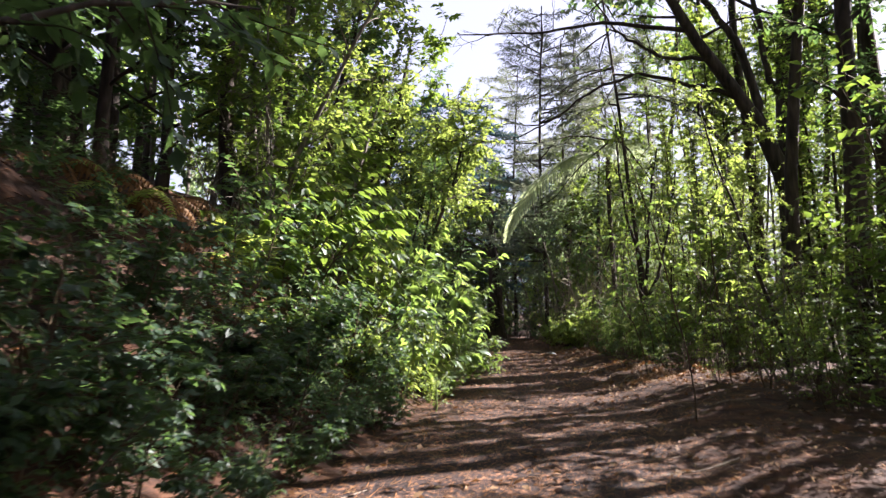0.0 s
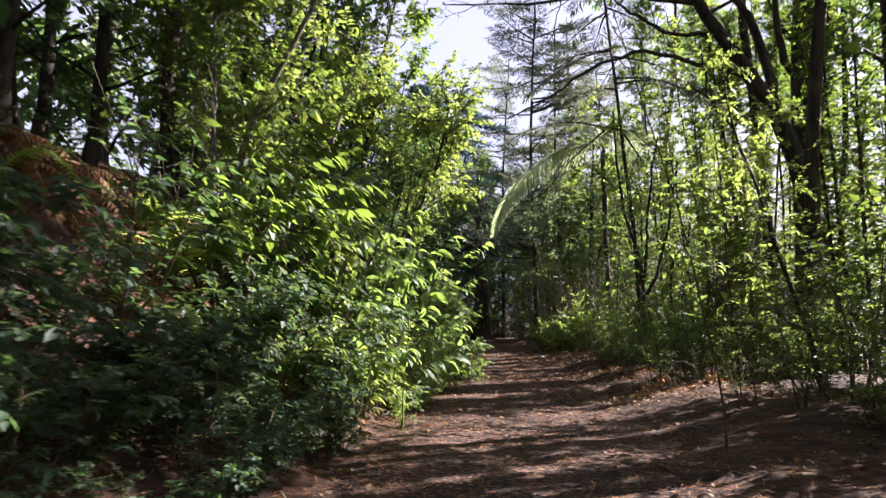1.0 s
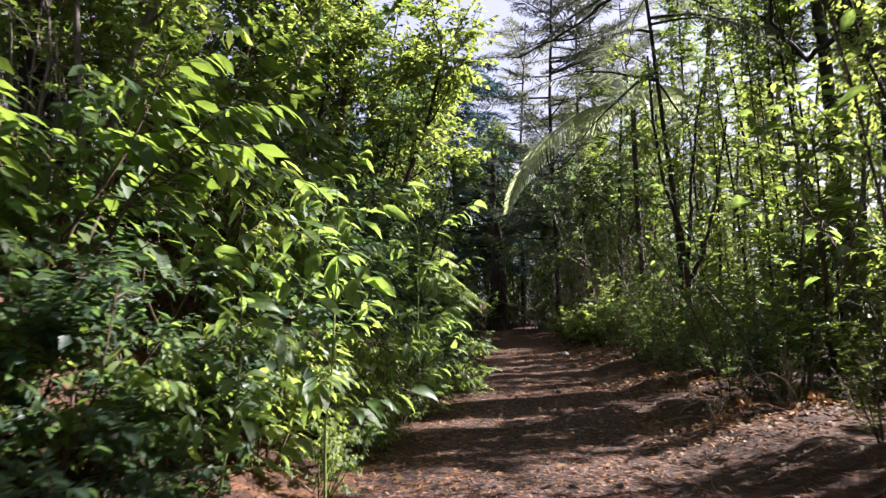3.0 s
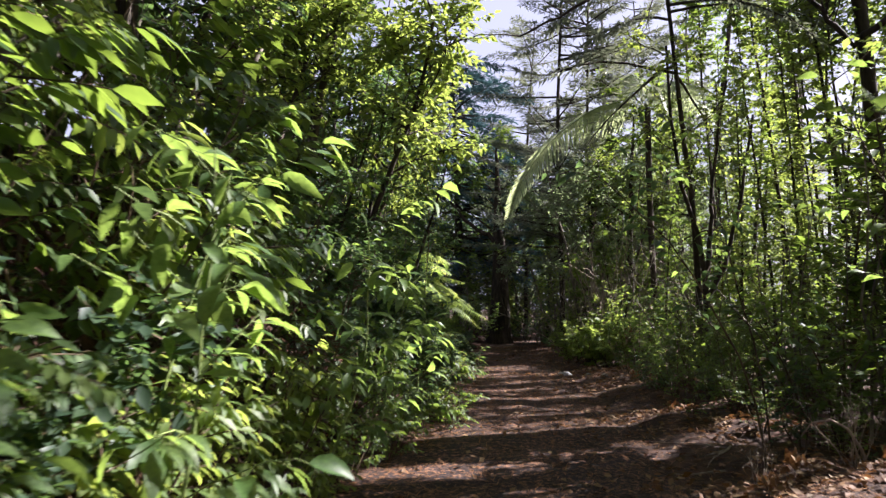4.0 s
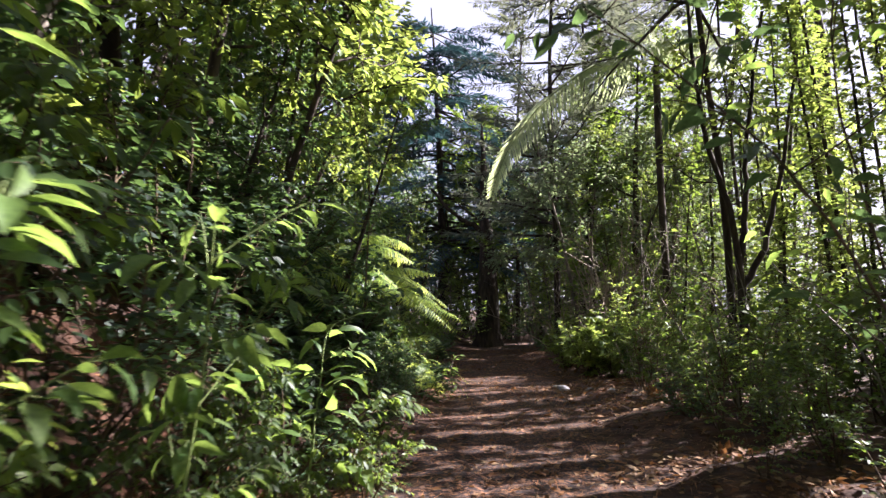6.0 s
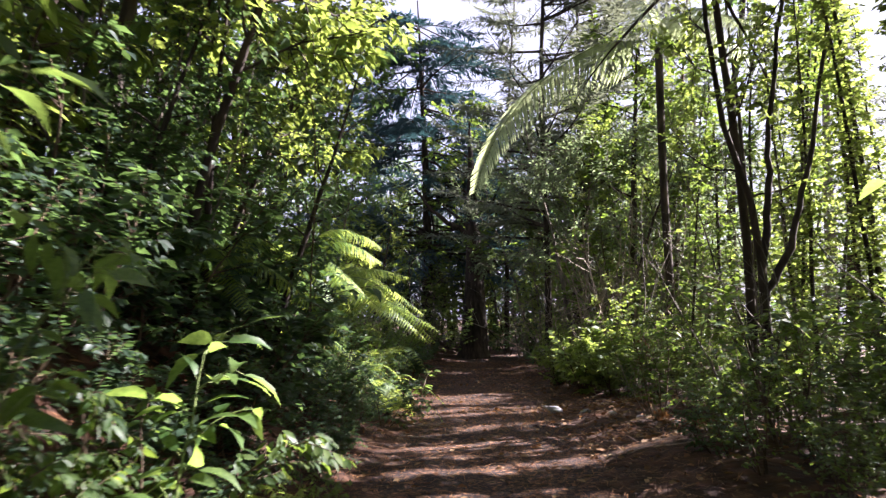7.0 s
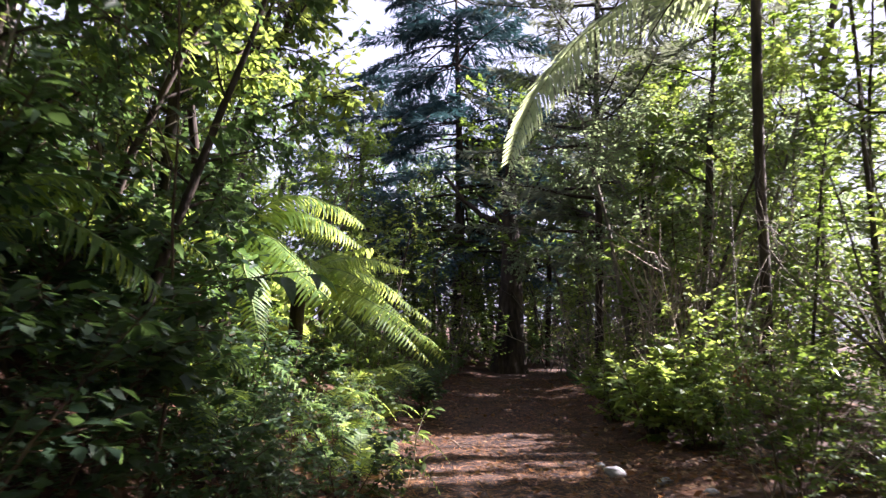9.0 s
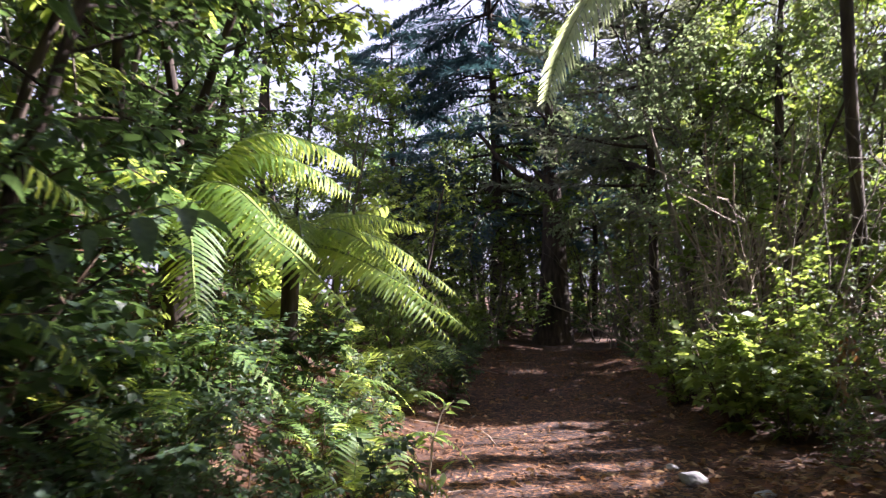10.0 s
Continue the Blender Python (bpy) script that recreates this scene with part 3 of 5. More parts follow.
for y in np.arange(12.9, 17.5, 0.6):
    x = float(left_edge(y))
    dark_bush.put(int(rng.integers(3)), x - 0.7 + rng.normal(0, 0.12), y, rng.uniform(0, 360), rng.uniform(0.4, 0.7), (0, 8))
    dark_bush.put(int(rng.integers(3)), x - 1.4 + rng.normal(0, 0.15), y + 0.25, rng.uniform(0, 360), rng.uniform(0.8, 1.2), (0, 10))
for y in np.arange(12.4, 17.4, 0.4):
    dark_bush.put(int(rng.integers(3)), float(left_edge(y)) - 0.26 + rng.normal(0, 0.08), y, rng.uniform(0, 360), rng.uniform(0.28, 0.44), (0, 6))
for y in np.arange(8.6, 17, 0.8):
    # past y 13.5 only the shade-coloured leaves, to deepen the dark
    (dark_bush if y > 13.5 or (y > 11 and rng.random() < 0.6) else bank_bush).put(int(rng.integers(3)), float(left_edge(y)) - 1.6 + rng.normal(0, 0.2), y, rng.uniform(-40, 40), rng.uniform(1.0, 1.4), (0, 10))
for y in np.arange(11.5, 20, 1.0):
    (bank_bush if rng.random() < 0.55 else dark_bush).put(int(rng.integers(3)), float(left_edge(y)) - 2.5 + rng.normal(0, 0.2), y, rng.uniform(0, 360), rng.uniform(1.1, 1.7))
for y in np.arange(18, 30, 0.75):
    x = float(left_edge(y))
    dark_bush.put(int(rng.integers(3)), x - 0.5 + rng.normal(0, 0.15), y, rng.uniform(0, 360), rng.uniform(0.35, 0.6), (0, 6))
    bank_bush.put(int(rng.integers(4)), x - 1.2 + rng.normal(0, 0.25), y + 0.3, rng.uniform(0, 360), 0.38 if y < 22 else rng.uniform(0.5, 0.95), (0, 8))
    if y > 20:
        bank_bush.put(int(rng.integers(4)), x - 2.2 + rng.normal(0, 0.4), y, rng.uniform(0, 360), rng.uniform(0.8, 1.3), (0, 4))
for x, y, s in [(0.3, 17.6, 0.35), (-0.2, 18.2, 0.5), (0.55, 18.5, 0.3), (-0.7, 18.0, 0.7), (0.3, 19.2, 0.35), (-0.3, 19.7, 0.6), (0.1, 15.9, 0.9), (-0.1, 16.7, 1.1), (0.2, 17.3, 0.5), (-0.5, 17.4, 1.2), (-0.6, 15.2, 1.1), (0.1, 15.0, 0.9), (-1.0, 16.3, 1.3), (0.4, 16.6, 0.6), (-1.4, 9.6, 0.5), (-3.9, 9.8, 0.7), (-2.9, 11.2, 0.8), (-4.6, 8.4, 0.9), (-4.8, 6.5, 1.0), (-3.6, 5.0, 0.9), (-3.5, 6.5, 0.6), (-3.3, 7.3, 0.45), (-4.1, 7.4, 0.7), (-2.9, 6.4, 0.6), (-0.1, 18.2, 0.6), (0.15, 17.9, 0.45), (0.1, 19.4, 0.6), (-0.45, 18.9, 0.8), (0.4, 17.4, 0.4), (-0.6, 17.9, 0.9)]:
    dark_bush.put(int(rng.integers(3)), x, y, rng.uniform(0, 360), s)

# ---- undergrowth across the track ----
GLADES = ((3.1, 10.45, 0.6), (2.9, 13.95, 0.35), (3.5, 12.8, 0.35), (3.8, 17.1, 0.5), (3.45, 19.0, 0.6))

# places on the track where the low sun comes through between the stems
SHAFTS = [(x, y, 0.16) for x, y in ((-0.5, 5.0), (0.4, 7.6), (0.9, 7.2), (0.0, 8.9), (0.3, 11.2), (0.7, 11.3), (1.35, 14.65), (1.6, 16.7), (1.05, 15.5), (1.85, 15.95), (2.6, 15.8), (1.5, 17.65), (2.0, 17.6), (2.58, 19.4), (2.16, 20.0), (1.6, 21.2), (2.1, 21.35))]


def sun_room(x, y, scale, tall):
    """The scale a plant may have without standing in the low sun's way to the open spots."""
    for gx, gy, half in (*GLADES, *SHAFTS):
        aside = abs((y - gy) - 0.445 * (x - gx)) * 0.913
        ahead = (x - gx) * 0.913 + (y - gy) * 0.407
        if aside < half + 0.3 * scale * tall * 0.5 and ahead > -0.7:
            scale = min(scale, (0.727 * max(ahead - 0.5, 0) + 0.1) / tall)
    return scale


def put_low(planter, k, x, y, turn, scale, tilt=(0, 0)):
    s = sun_room(x, y, scale, 2.9 if planter is wood_bush else 1.6)
    if s > 0.13:
        planter.put(k, x, y, turn, s, tilt)


wood_bush = Planter([make_shrub(140 + k, 2.6, 4, 13, (0.13, 0.14, 0.12)[k], 11, (LEAF_BUSH, LEAF_BRIGHT, LEAF_BUSH)[k],
                                ("slender bush with light green leaves", "tall bright-leaved bush under the trees", "mid-green bush among tree trunks")[k], spread=0.28, bare=0.12, shape=BLADE_FAR) for k in range(3)])
for y in np.arange(7.4, 30, 0.42):
    x = float(right_edge(y))
    d = 0.55 + 0.9 * rng.random() ** 1.5
    if y < 10 and rng.random() < 0.75:
        continue
    put_low(dark_bush if rng.random() < 0.45 else wood_bush, int(rng.integers(3)), x + d, y + rng.normal(0, 0.15), rng.uniform(0, 360), rng.uniform(0.2, 0.4) + 0.25 * (d - 0.5), (0, -6))
for y in np.arange(7.4, 31, 0.27):
    x = float(right_edge(y))
    d = 1.5 + 3.2 * rng.random()
    if y < 10:
        d = 2.6 + 2.2 * rng.random()
        if rng.random() < 0.6:
            continue
    if y > 21.8 and rng.random() < 0.45:
        continue
    if 15 < y < 18.4:
        d = 2.2 + 2.6 * rng.random()
    if 19.6 < y < 21.8:
        d = 1.2 + 1.4 * rng.random()
    put_low(wood_bush, int(rng.integers(3)), x + d, y + rng.normal(0, 0.15), rng.uniform(0, 360), rng.uniform(0.35, 0.55) if 19.6 < y < 21.8 else rng.uniform(0.7, 1.5), (rng.normal(0, 4), -4 + rng.normal(0, 4)))
for y in np.concatenate([np.arange(8.6, 12, 0.7), np.arange(13, 21, 0.5)]):
    put_low(wood_bush, int(rng.integers(3)), float(right_edge(y)) + 0.8 + 0.6 * rng.random(), y, rng.uniform(0, 360), rng.uniform(0.3, 0.52), (0, -5))
for x, y, s in [(3.7, 6.9, 0.45), (4.4, 7.4, 0.65), (5.2, 7.9, 0.85), (5.8, 8.6, 1.0), (6.4, 7.4, 1.5), (4.0, 8.3, 0.9), (3.9, 10.9, 0.9), (4.5, 11.3, 1.0), (5.2, 11.8, 1.2), (5.8, 12.3, 1.3), (4.6, 12.7, 0.95), (3.6, 10.1, 0.8), (4.3, 10.4, 1.0), (5.0, 10.8, 1.15), (3.7, 13.4, 0.8), (4.4, 13.9, 1.05), (5.1, 14.3, 1.2), (3.8, 14.9, 0.8), (4.6, 15.2, 1.0), (3.6, 12.6, 0.7), (4.1, 18.7, 0.75), (4.7, 19.1, 0.95), (5.4, 19.4, 1.15), (6.1, 19.8, 1.3)]:
    put_low(wood_bush, int(rng.integers(3)), x, y, rng.uniform(0, 360), s)
for y in np.arange(4.0, 8, 0.7):
    wood_bush.put(int(rng.integers(3)), float(right_edge(y)) + 1.7 + rng.normal(0, 0.2), y, rng.uniform(0, 360), rng.uniform(0.3, 0.5), (0, -8))
    wood_bush.put(int(rng.integers(3)), float(right_edge(y)) + 2.7 + rng.normal(0, 0.2), y, rng.uniform(0, 360), rng.uniform(0.5, 0.8), (0, -8))
for y in np.arange(29, 42, 1.0):
    wood_bush.put(int(rng.integers(3)), float(left_edge(y)) - 0.8 + rng.normal(0, 0.25), y, rng.uniform(0, 360), rng.uniform(0.5, 0.85))
    wood_bush.put(int(rng.integers(3)), float(left_edge(y)) - 2.4 + rng.normal(0, 0.4), y, rng.uniform(0, 360), rng.uniform(0.9, 1.5))
    wood_bush.put(int(rng.integers(3)), float(right_edge(y)) + 1.2 + rng.normal(0, 0.3), y, rng.uniform(0, 360), rng.uniform(0.8, 1.4))
# broad-leaved shrubs that stand in shade beside the track
broad = Planter([make_shrub(150 + k, 1.6, 4, 15, (0.11, 0.1)[k], 12, LEAF_BUSH, ("shaded broad-leaved shrub beside the track", "broad-leaved green shrub under the trees")[k], spread=0.24, bare=0.15, shape=BLADE_MID, droop=0.15) for k in range(2)])
for k, (x, y, h) in enumerate([(3.6, 11.3, 2.0), (3.8, 11.9, 1.6), (4.2, 11.3, 2.6), (3.5, 12.5, 1.7), (4.4, 12.2, 2.8), (3.8, 13.8, 2.1), (4.6, 13.9, 2.6), (3.7, 14.5, 1.5), (4.3, 14.9, 1.8), (3.9, 15.6, 1.4), (3.6, 16.2, 1.2), (4.5, 16.3, 1.8), (3.8, 16.9, 1.3), (4.4, 17.5, 1.6), (3.6, 17.8, 1.0), (4.1, 18.5, 1.3), (4.8, 18.9, 1.7), (3.7, 19.4, 0.9), (4.6, 20.0, 1.4), (5.2, 15.4, 2.4), (5.3, 17.2, 2.2), (4.9, 10.6, 2.6)]):
    broad.put(k, x, y, rng.uniform(0, 360), max(0.35, sun_room(x, y, h / 1.6, 1.5)), (0, -5))
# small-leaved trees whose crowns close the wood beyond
# leaf colour paled, as their unlit side faces the walk
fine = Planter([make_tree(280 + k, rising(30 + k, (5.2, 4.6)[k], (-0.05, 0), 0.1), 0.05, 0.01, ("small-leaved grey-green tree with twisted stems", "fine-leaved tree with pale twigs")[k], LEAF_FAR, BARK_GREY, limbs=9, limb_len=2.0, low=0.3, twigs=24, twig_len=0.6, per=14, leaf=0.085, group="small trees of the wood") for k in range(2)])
for k, (x, y, s) in enumerate([(3.9, 24.6, 1.0), (4.9, 25.3, 1.05), (5.7, 26.6, 1.1), (4.4, 27.2, 1.0), (5.6, 25.0, 1.0), (7.0, 26.3, 1.1), (6.4, 28.4, 1.15), (3.6, 30.4, 1.0), (7.6, 27.0, 1.2), (5.0, 31.2, 1.1), (7.2, 30.4, 1.1)]):
    fine.put(k, x, y, rng.uniform(0, 360), s)
for x, y, s in [(3.6, 31.6, 1.3), (4.6, 32.4, 1.5), (5.6, 31.8, 1.4), (6.6, 32.6, 1.6), (7.6, 31.4, 1.5), (8.6, 30.2, 1.6), (9.4, 28.4, 1.6), (6.8, 29.2, 1.2), (0.9, 34.6, 1.4), (-0.4, 33.6, 1.5), (-1.4, 32.2, 1.4), (3.2, 35.2, 1.6), (8.8, 25.6, 1.6), (9.2, 22.6, 1.7), (8.4, 20.0, 1.6), (9.0, 17.0, 1.6)]:
    dark_bush.put(int(rng.integers(3)), x, y, rng.uniform(0, 360), s)
# the pale green shrub at the edge
pale = Planter([make_shrub(160, 0.95, 11, 10, 0.12, 10, LEAF_BRIGHT, "bright pale green shrub with narrow leaves at the track's edge", spread=0.5, shape=BLADE_MID)])
for x, y, s in [(3.45, 21.0, 1.0), (3.85, 21.6, 1.05), (3.3, 22.2, 0.85), (3.75, 20.4, 0.8)]:
    pale.put(0, x, y, rng.uniform(0, 360), s)

# ---- trees of the bank ----
bank_trees = Planter([
    make_tree(200, rising(1, 6.5, (0.12, 0)), 0.07, 0.012, "slender leafy tree on the bank", LEAF_BUSH, BARK_GREY, limbs=15, limb_len=1.9, low=0.12, twigs=13, twig_len=0.7, per=17, leaf=0.145, group="trees of the bank"),
    make_tree(201, rising(2, 7.5, (0.05, 0.05)), 0.09, 0.012, "small-leaved tree on the bank, coloured dark for shade", LEAF_DARK_SHADE, BARK_DARK, limbs=15, limb_len=2.1, low=0.1, twigs=12, twig_len=0.7, per=15, leaf=0.145, group="trees of the bank"),
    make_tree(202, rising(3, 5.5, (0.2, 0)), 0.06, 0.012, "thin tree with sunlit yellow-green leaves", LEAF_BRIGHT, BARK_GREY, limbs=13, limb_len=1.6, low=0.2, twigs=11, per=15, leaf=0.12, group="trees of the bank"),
])
for k, x, y, s in [(1, -3.6, 4.2, 1.0), (1, -4.4, 6.8, 1.1), (1, -3.9, 8.6, 0.95), (2, -2.6, 10.6, 0.9), (1, -4.0, 10.6, 1.0), (0, -2.7, 12.3, 0.95), (2, -1.9, 13.4, 0.85), (1, -2.6, 14.4, 0.85),
                   (1, -3.8, 14.2, 1.0), (0, -2.2, 15.4, 0.85), (2, -1.3, 17.4, 0.7), (1, -2.6, 17.5, 0.85), (0, -2.4, 19.4, 0.8), (1, -4.5, 20.5, 0.9), (0, -3.2, 22.5, 0.8), (2, -2.0, 24.0, 0.6), (1, -1.2, 19.5, 0.75), (1, -1.6, 21.4, 0.8), (1, -2.6, 23.8, 0.8), (0, -0.9, 24.2, 0.5),
                   (1, -2.6, 2.8, 1.1), (1, -5.0, 4.6, 1.4), (1, -5.4, 7.6, 1.4), (0, -6.0, 9.0, 1.2), (1, -5.6, 12.4, 1.2), (0, -6.5, 17.0, 1.0), (1, -3.2, 1.0, 1.1), (0, -3.4, 10.9, 0.7), (0, -2.3, 10.3, 0.6), (2, -3.0, 11.6, 0.8), (1, -4.7, 6.6, 1.15), (1, -4.8, 9.2, 1.2), (0, -1.5, 26.5, 0.6), (1, -1.1, 16.9, 0.5), (1, -1.7, 17.7, 0.55), (1, -0.9, 15.5, 0.42), (1, -0.05, 16.7, 0.42), (1, -0.5, 16.2, 0.46)]:
    bank_trees.put(k, x, y, rng.uniform(0, 360), s, (0, 4))
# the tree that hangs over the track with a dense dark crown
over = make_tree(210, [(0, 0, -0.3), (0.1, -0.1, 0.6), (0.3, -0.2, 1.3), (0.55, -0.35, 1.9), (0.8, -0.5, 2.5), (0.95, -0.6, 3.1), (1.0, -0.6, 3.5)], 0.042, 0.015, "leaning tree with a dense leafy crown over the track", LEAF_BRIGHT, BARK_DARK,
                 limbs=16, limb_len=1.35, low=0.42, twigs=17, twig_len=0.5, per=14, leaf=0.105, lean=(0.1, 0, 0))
at(over, -0.6, 15.9, 0, 1.12)
again(over, -0.95, 17.9, 25, 0.85)
again(over, -1.7, 15.2, 100, 1.1)
again(over, -1.25, 20.3, 10, 1.15)

# ---- trees across the track ----
wood_trees = Planter([
    make_tree(220, rising(11, 8.0, (0.0, 0.0)), 0.07, 0.012, "slender tree with light green leaves", LEAF_BRIGHT, BARK_GREY, limbs=16, limb_len=1.9, low=0.2, twigs=12, twig_len=0.7, per=15, leaf=0.15, group="trees across the track"),
    make_tree(221, rising(12, 9.5, (0.05, 0.05)), 0.1, 0.012, "leafy tree with a dark trunk", LEAF_BUSH, BARK_DARK, limbs=15, limb_len=2.3, low=0.22, twigs=12, twig_len=0.7, per=15, leaf=0.17, group="trees across the track"),
    make_tree(222, rising(13, 6.5, (-0.1, 0.0), 0.1), 0.06, 0.012, "thin crooked tree with sparse leaves", LEAF_BRIGHT, BARK_DARK, limbs=13, limb_len=1.7, low=0.2, twigs=8, per=13, leaf=0.12, group="trees across the track"),
])
for k, x, y, s in [(0, 4.7, 12.2, 0.48), (2, 4.5, 9.7, 0.6), (2, 4.6, 24.2, 0.7), (0, 4.4, 26.6, 0.7),
                   (1, 5.8, 28.0, 0.75), (2, 8.4, 24.4, 0.8), (0, 8.6, 26.0, 0.9), (0, 9.6, 9.4, 0.7), (2, 8.0, 30.5, 0.9), (0, 3.2, 36.0, 0.75), (1, 0.2, 33.0, 0.5), (2, -0.6, 28.8, 0.65),
                   (0, 5.6, 25.0, 0.7), (1, 4.2, 35.0, 0.7), (0, 6.4, 33.8, 0.8), (1, 8.0, 2.5, 1.2), (0, 5.5, 2.0, 1.2), (1, 5.5, -2.5, 1.1), (0, 3.8, 29.0, 0.45),
                   (1, 1.2, 40.5, 0.6), (1, -1.8, 33.0, 0.6), (1, -3.6, 30.0, 0.7), (1, -3.0, 36.0, 0.7), (1, 5.6, 37.5, 0.7), (1, 8.2, 36.5, 0.8), (1, -5.4, 26.0, 0.9), (1, 0.6, 43.0, 0.65), (1, 3.6, 42.0, 0.65)]:
    wood_trees.put(k, x, y, rng.uniform(0, 360), s)

# added, mostly out of view: dense tall trees that keep the bank in shade, and wide crowns high over the track
shade = Planter([make_tree(260, rising(21, 10.5, (0, 0)), 0.12, 0.02, "added tall dense shade tree", LEAF_DARK_SHADE, BARK_DARK, limbs=22, limb_len=2.3, low=0.2, twigs=14, twig_len=0.7, per=16, leaf=0.16, group="trees across the track"),
                 make_tree(261, rising(22, 13.5, (0.06, 0)), 0.11, 0.03, "added shade tree with a wide high crown", LEAF_DARK_SHADE, BARK_DARK, limbs=9, limb_len=5.4, low=0.72, twigs=38, twig_len=1.0, per=12, leaf=0.28, up=0.2, thin_twigs=False, group="tall trees")])
for k, x, y, s in [(1, -4.6, 5.4, 0.95), (1, -3.0, 10.8, 1.0), (1, 5.0, 7.6, 1.0), (1, -5.0, 9.8, 1.0), (1, -2.8, 14.0, 1.0), (1, 7.6, 17.74, 1.3), (1, 6.8, 6.6, 0.68), (1, 7.0, 8.8, 0.7), (1, 8.1, 16.0, 0.78), (1, 4.6, 4.6, 1.1), (1, 6.0, 10.4, 1.15), (1, 6.6, 6.8, 1.2), (1, 7.8, 9.2, 1.25), (1, 9.4, 5.0, 0.8), (0, 10.4, 9.4, 0.66), (0, 10.8, 12.4, 0.7), (0, 11.0, 15.6, 0.7), (0, 10.9, 18.8, 0.7), (0, 11.2, 22.0, 0.7), (0, 6.6, 3.4, 1.0), (0, 4.6, 3.0, 0.9), (1, 8.2, 7.0, 1.1), (1, 8.2, 13.95, 1.15), (1, 9.8, 26.0, 1.25), (1, -5.4, 19.4, 1.15), (1, -5.0, 25.6, 1.25), (1, 9.4, 30.5, 1.3), (1, -4.4, 31.5, 1.3), (1, 6.2, 12.95, 1.2), (1, -2.6, 16.8, 1.2)]:
    shade.put(k, x, y, rng.uniform(0, 360), s)
# added to shut out sky light: the unseen wood behind the walk's start, and trees up the slope
back_wood = Planter([make_tree(270, rising(24, 10.5, (0, 0)), 0.14, 0.03, "added tall dark tree that closes off the sky", LEAF_DARK_SHADE, BARK_DARK, limbs=6, limb_len=3.2, low=0.12, twigs=34, twig_len=1.1, per=8, leaf=0.42, thin_twigs=False, sides=6, group="trees of the closed wood")])
for x, y, s in [(-7.5, -3.5, 1.2), (-4.8, -6.0, 1.3), (-2.2, -4.6, 1.1), (0.2, -7.0, 1.3), (2.6, -4.8, 1.2), (5.2, -6.6, 1.3), (7.8, -4.0, 1.2), (-6.0, -9.5, 1.5), (-1.0, -10.5, 1.5), (4.0, -10.5, 1.5), (9.0, -9.0, 1.5), (-8.0, 0.5, 1.3), (-8.4, 4.0, 1.3), (-8.2, 8.0, 1.3), (-8.0, 11.6, 1.2), (-8.2, 15.5, 1.2), (-7.8, 19.0, 1.2), (-6.4, 5.6, 1.0), (-6.6, 13.6, 1.0), (-5.4, 8.6, 0.75), (-5.6, 11.2, 0.8), (-5.2, 6.6, 0.7), (-5.0, 4.2, 0.7), (-7.2, 12.6, 1.0), (-6.6, 10.2, 0.95), (-6.2, 7.6, 0.9), (-3.6, 22.4, 0.7), (-4.6, 19.2, 0.8), (-3.8, 25.4, 0.7), (-4.4, 16.4, 0.75)]:
    back_wood.put(0, x, y, rng.uniform(0, 360), s)

# the big forked tree with dark limbs reaching over the track
fork = make_tree(230, [(0.9, 0, -0.4), (0.8, 0, 1.2), (0.62, 0, 2.6), (0.4, 0, 3.6), (0.05, 0, 4.5), (-0.55, -0.05, 5.4), (-1.2, -0.1, 6.3), (-1.75, -0.1, 7.3), (-2.1, 0, 8.3)], 0.24, 0.07,
                 "old forked tree with dark bare limbs over the track", LEAF_BRIGHT, BARK_DARK, limbs=6, limb_len=2.2, low=0.75, twigs=5, twig_len=0.7, per=9, leaf=0.1, bare_twigs=9,
                 extra=[(np.array([(0.05, 0, 4.5), (0.0, 0.1, 5.3), (-0.25, 0.15, 6.3), (-0.6, 0.2, 6.8), (-1.1, 0.2, 7.6), (-1.3, 0.3, 8.6)]), 0.1, 0.05),
                        (np.array([(-0.3, 0, 5.1), (-1.2, 0.1, 5.45), (-2.3, 0.2, 5.75), (-3.2, 0.3, 5.5), (-4.0, 0.3, 4.9), (-4.8, 0.4, 4.5)]), 0.05, 0.012),
                        (np.array([(-0.9, -0.1, 5.9), (-1.9, 0.2, 6.1), (-2.6, 0.3, 6.6), (-3.1, 0.5, 7.4)]), 0.045, 0.015),
                        (np.array([(-1.3, -0.1, 6.5), (-3.0, 0.2, 6.85), (-4.4, 0.3, 6.7), (-6.0, 0.5, 6.75)]), 0.05, 0.012),
                        (np.array([(-0.1, 0, 4.8), (-0.7, 0.15, 4.3), (-1.1, 0.25, 4.9), (-1.15, 0.35, 5.9)]), 0.05, 0.015)])
at(fork, 6.4, 14.8)
stout = make_tree(231, [(0, 0, -0.4), (0.02, 0, 2.0), (-0.02, 0, 4.0), (0, 0, 5.6), (0.1, 0, 7.2), (0.25, 0, 9.5)], 0.34, 0.16, "stout old tree with dark furrowed bark", LEAF_BUSH, BARK_DARK, limbs=10, limb_len=2.6, low=0.6, twigs=9, per=12, leaf=0.13,
                  extra=[(np.array([(0.05, 0, 5.4), (0.5, 0, 6.1), (0.62, 0, 7.5), (0.7, 0, 9.0)]), 0.12, 0.07), (np.array([(0, 0, 5.0), (-0.4, 0, 5.8), (-0.6, 0, 7.5)]), 0.09, 0.05)])
at(stout, 7.25, 15.3)
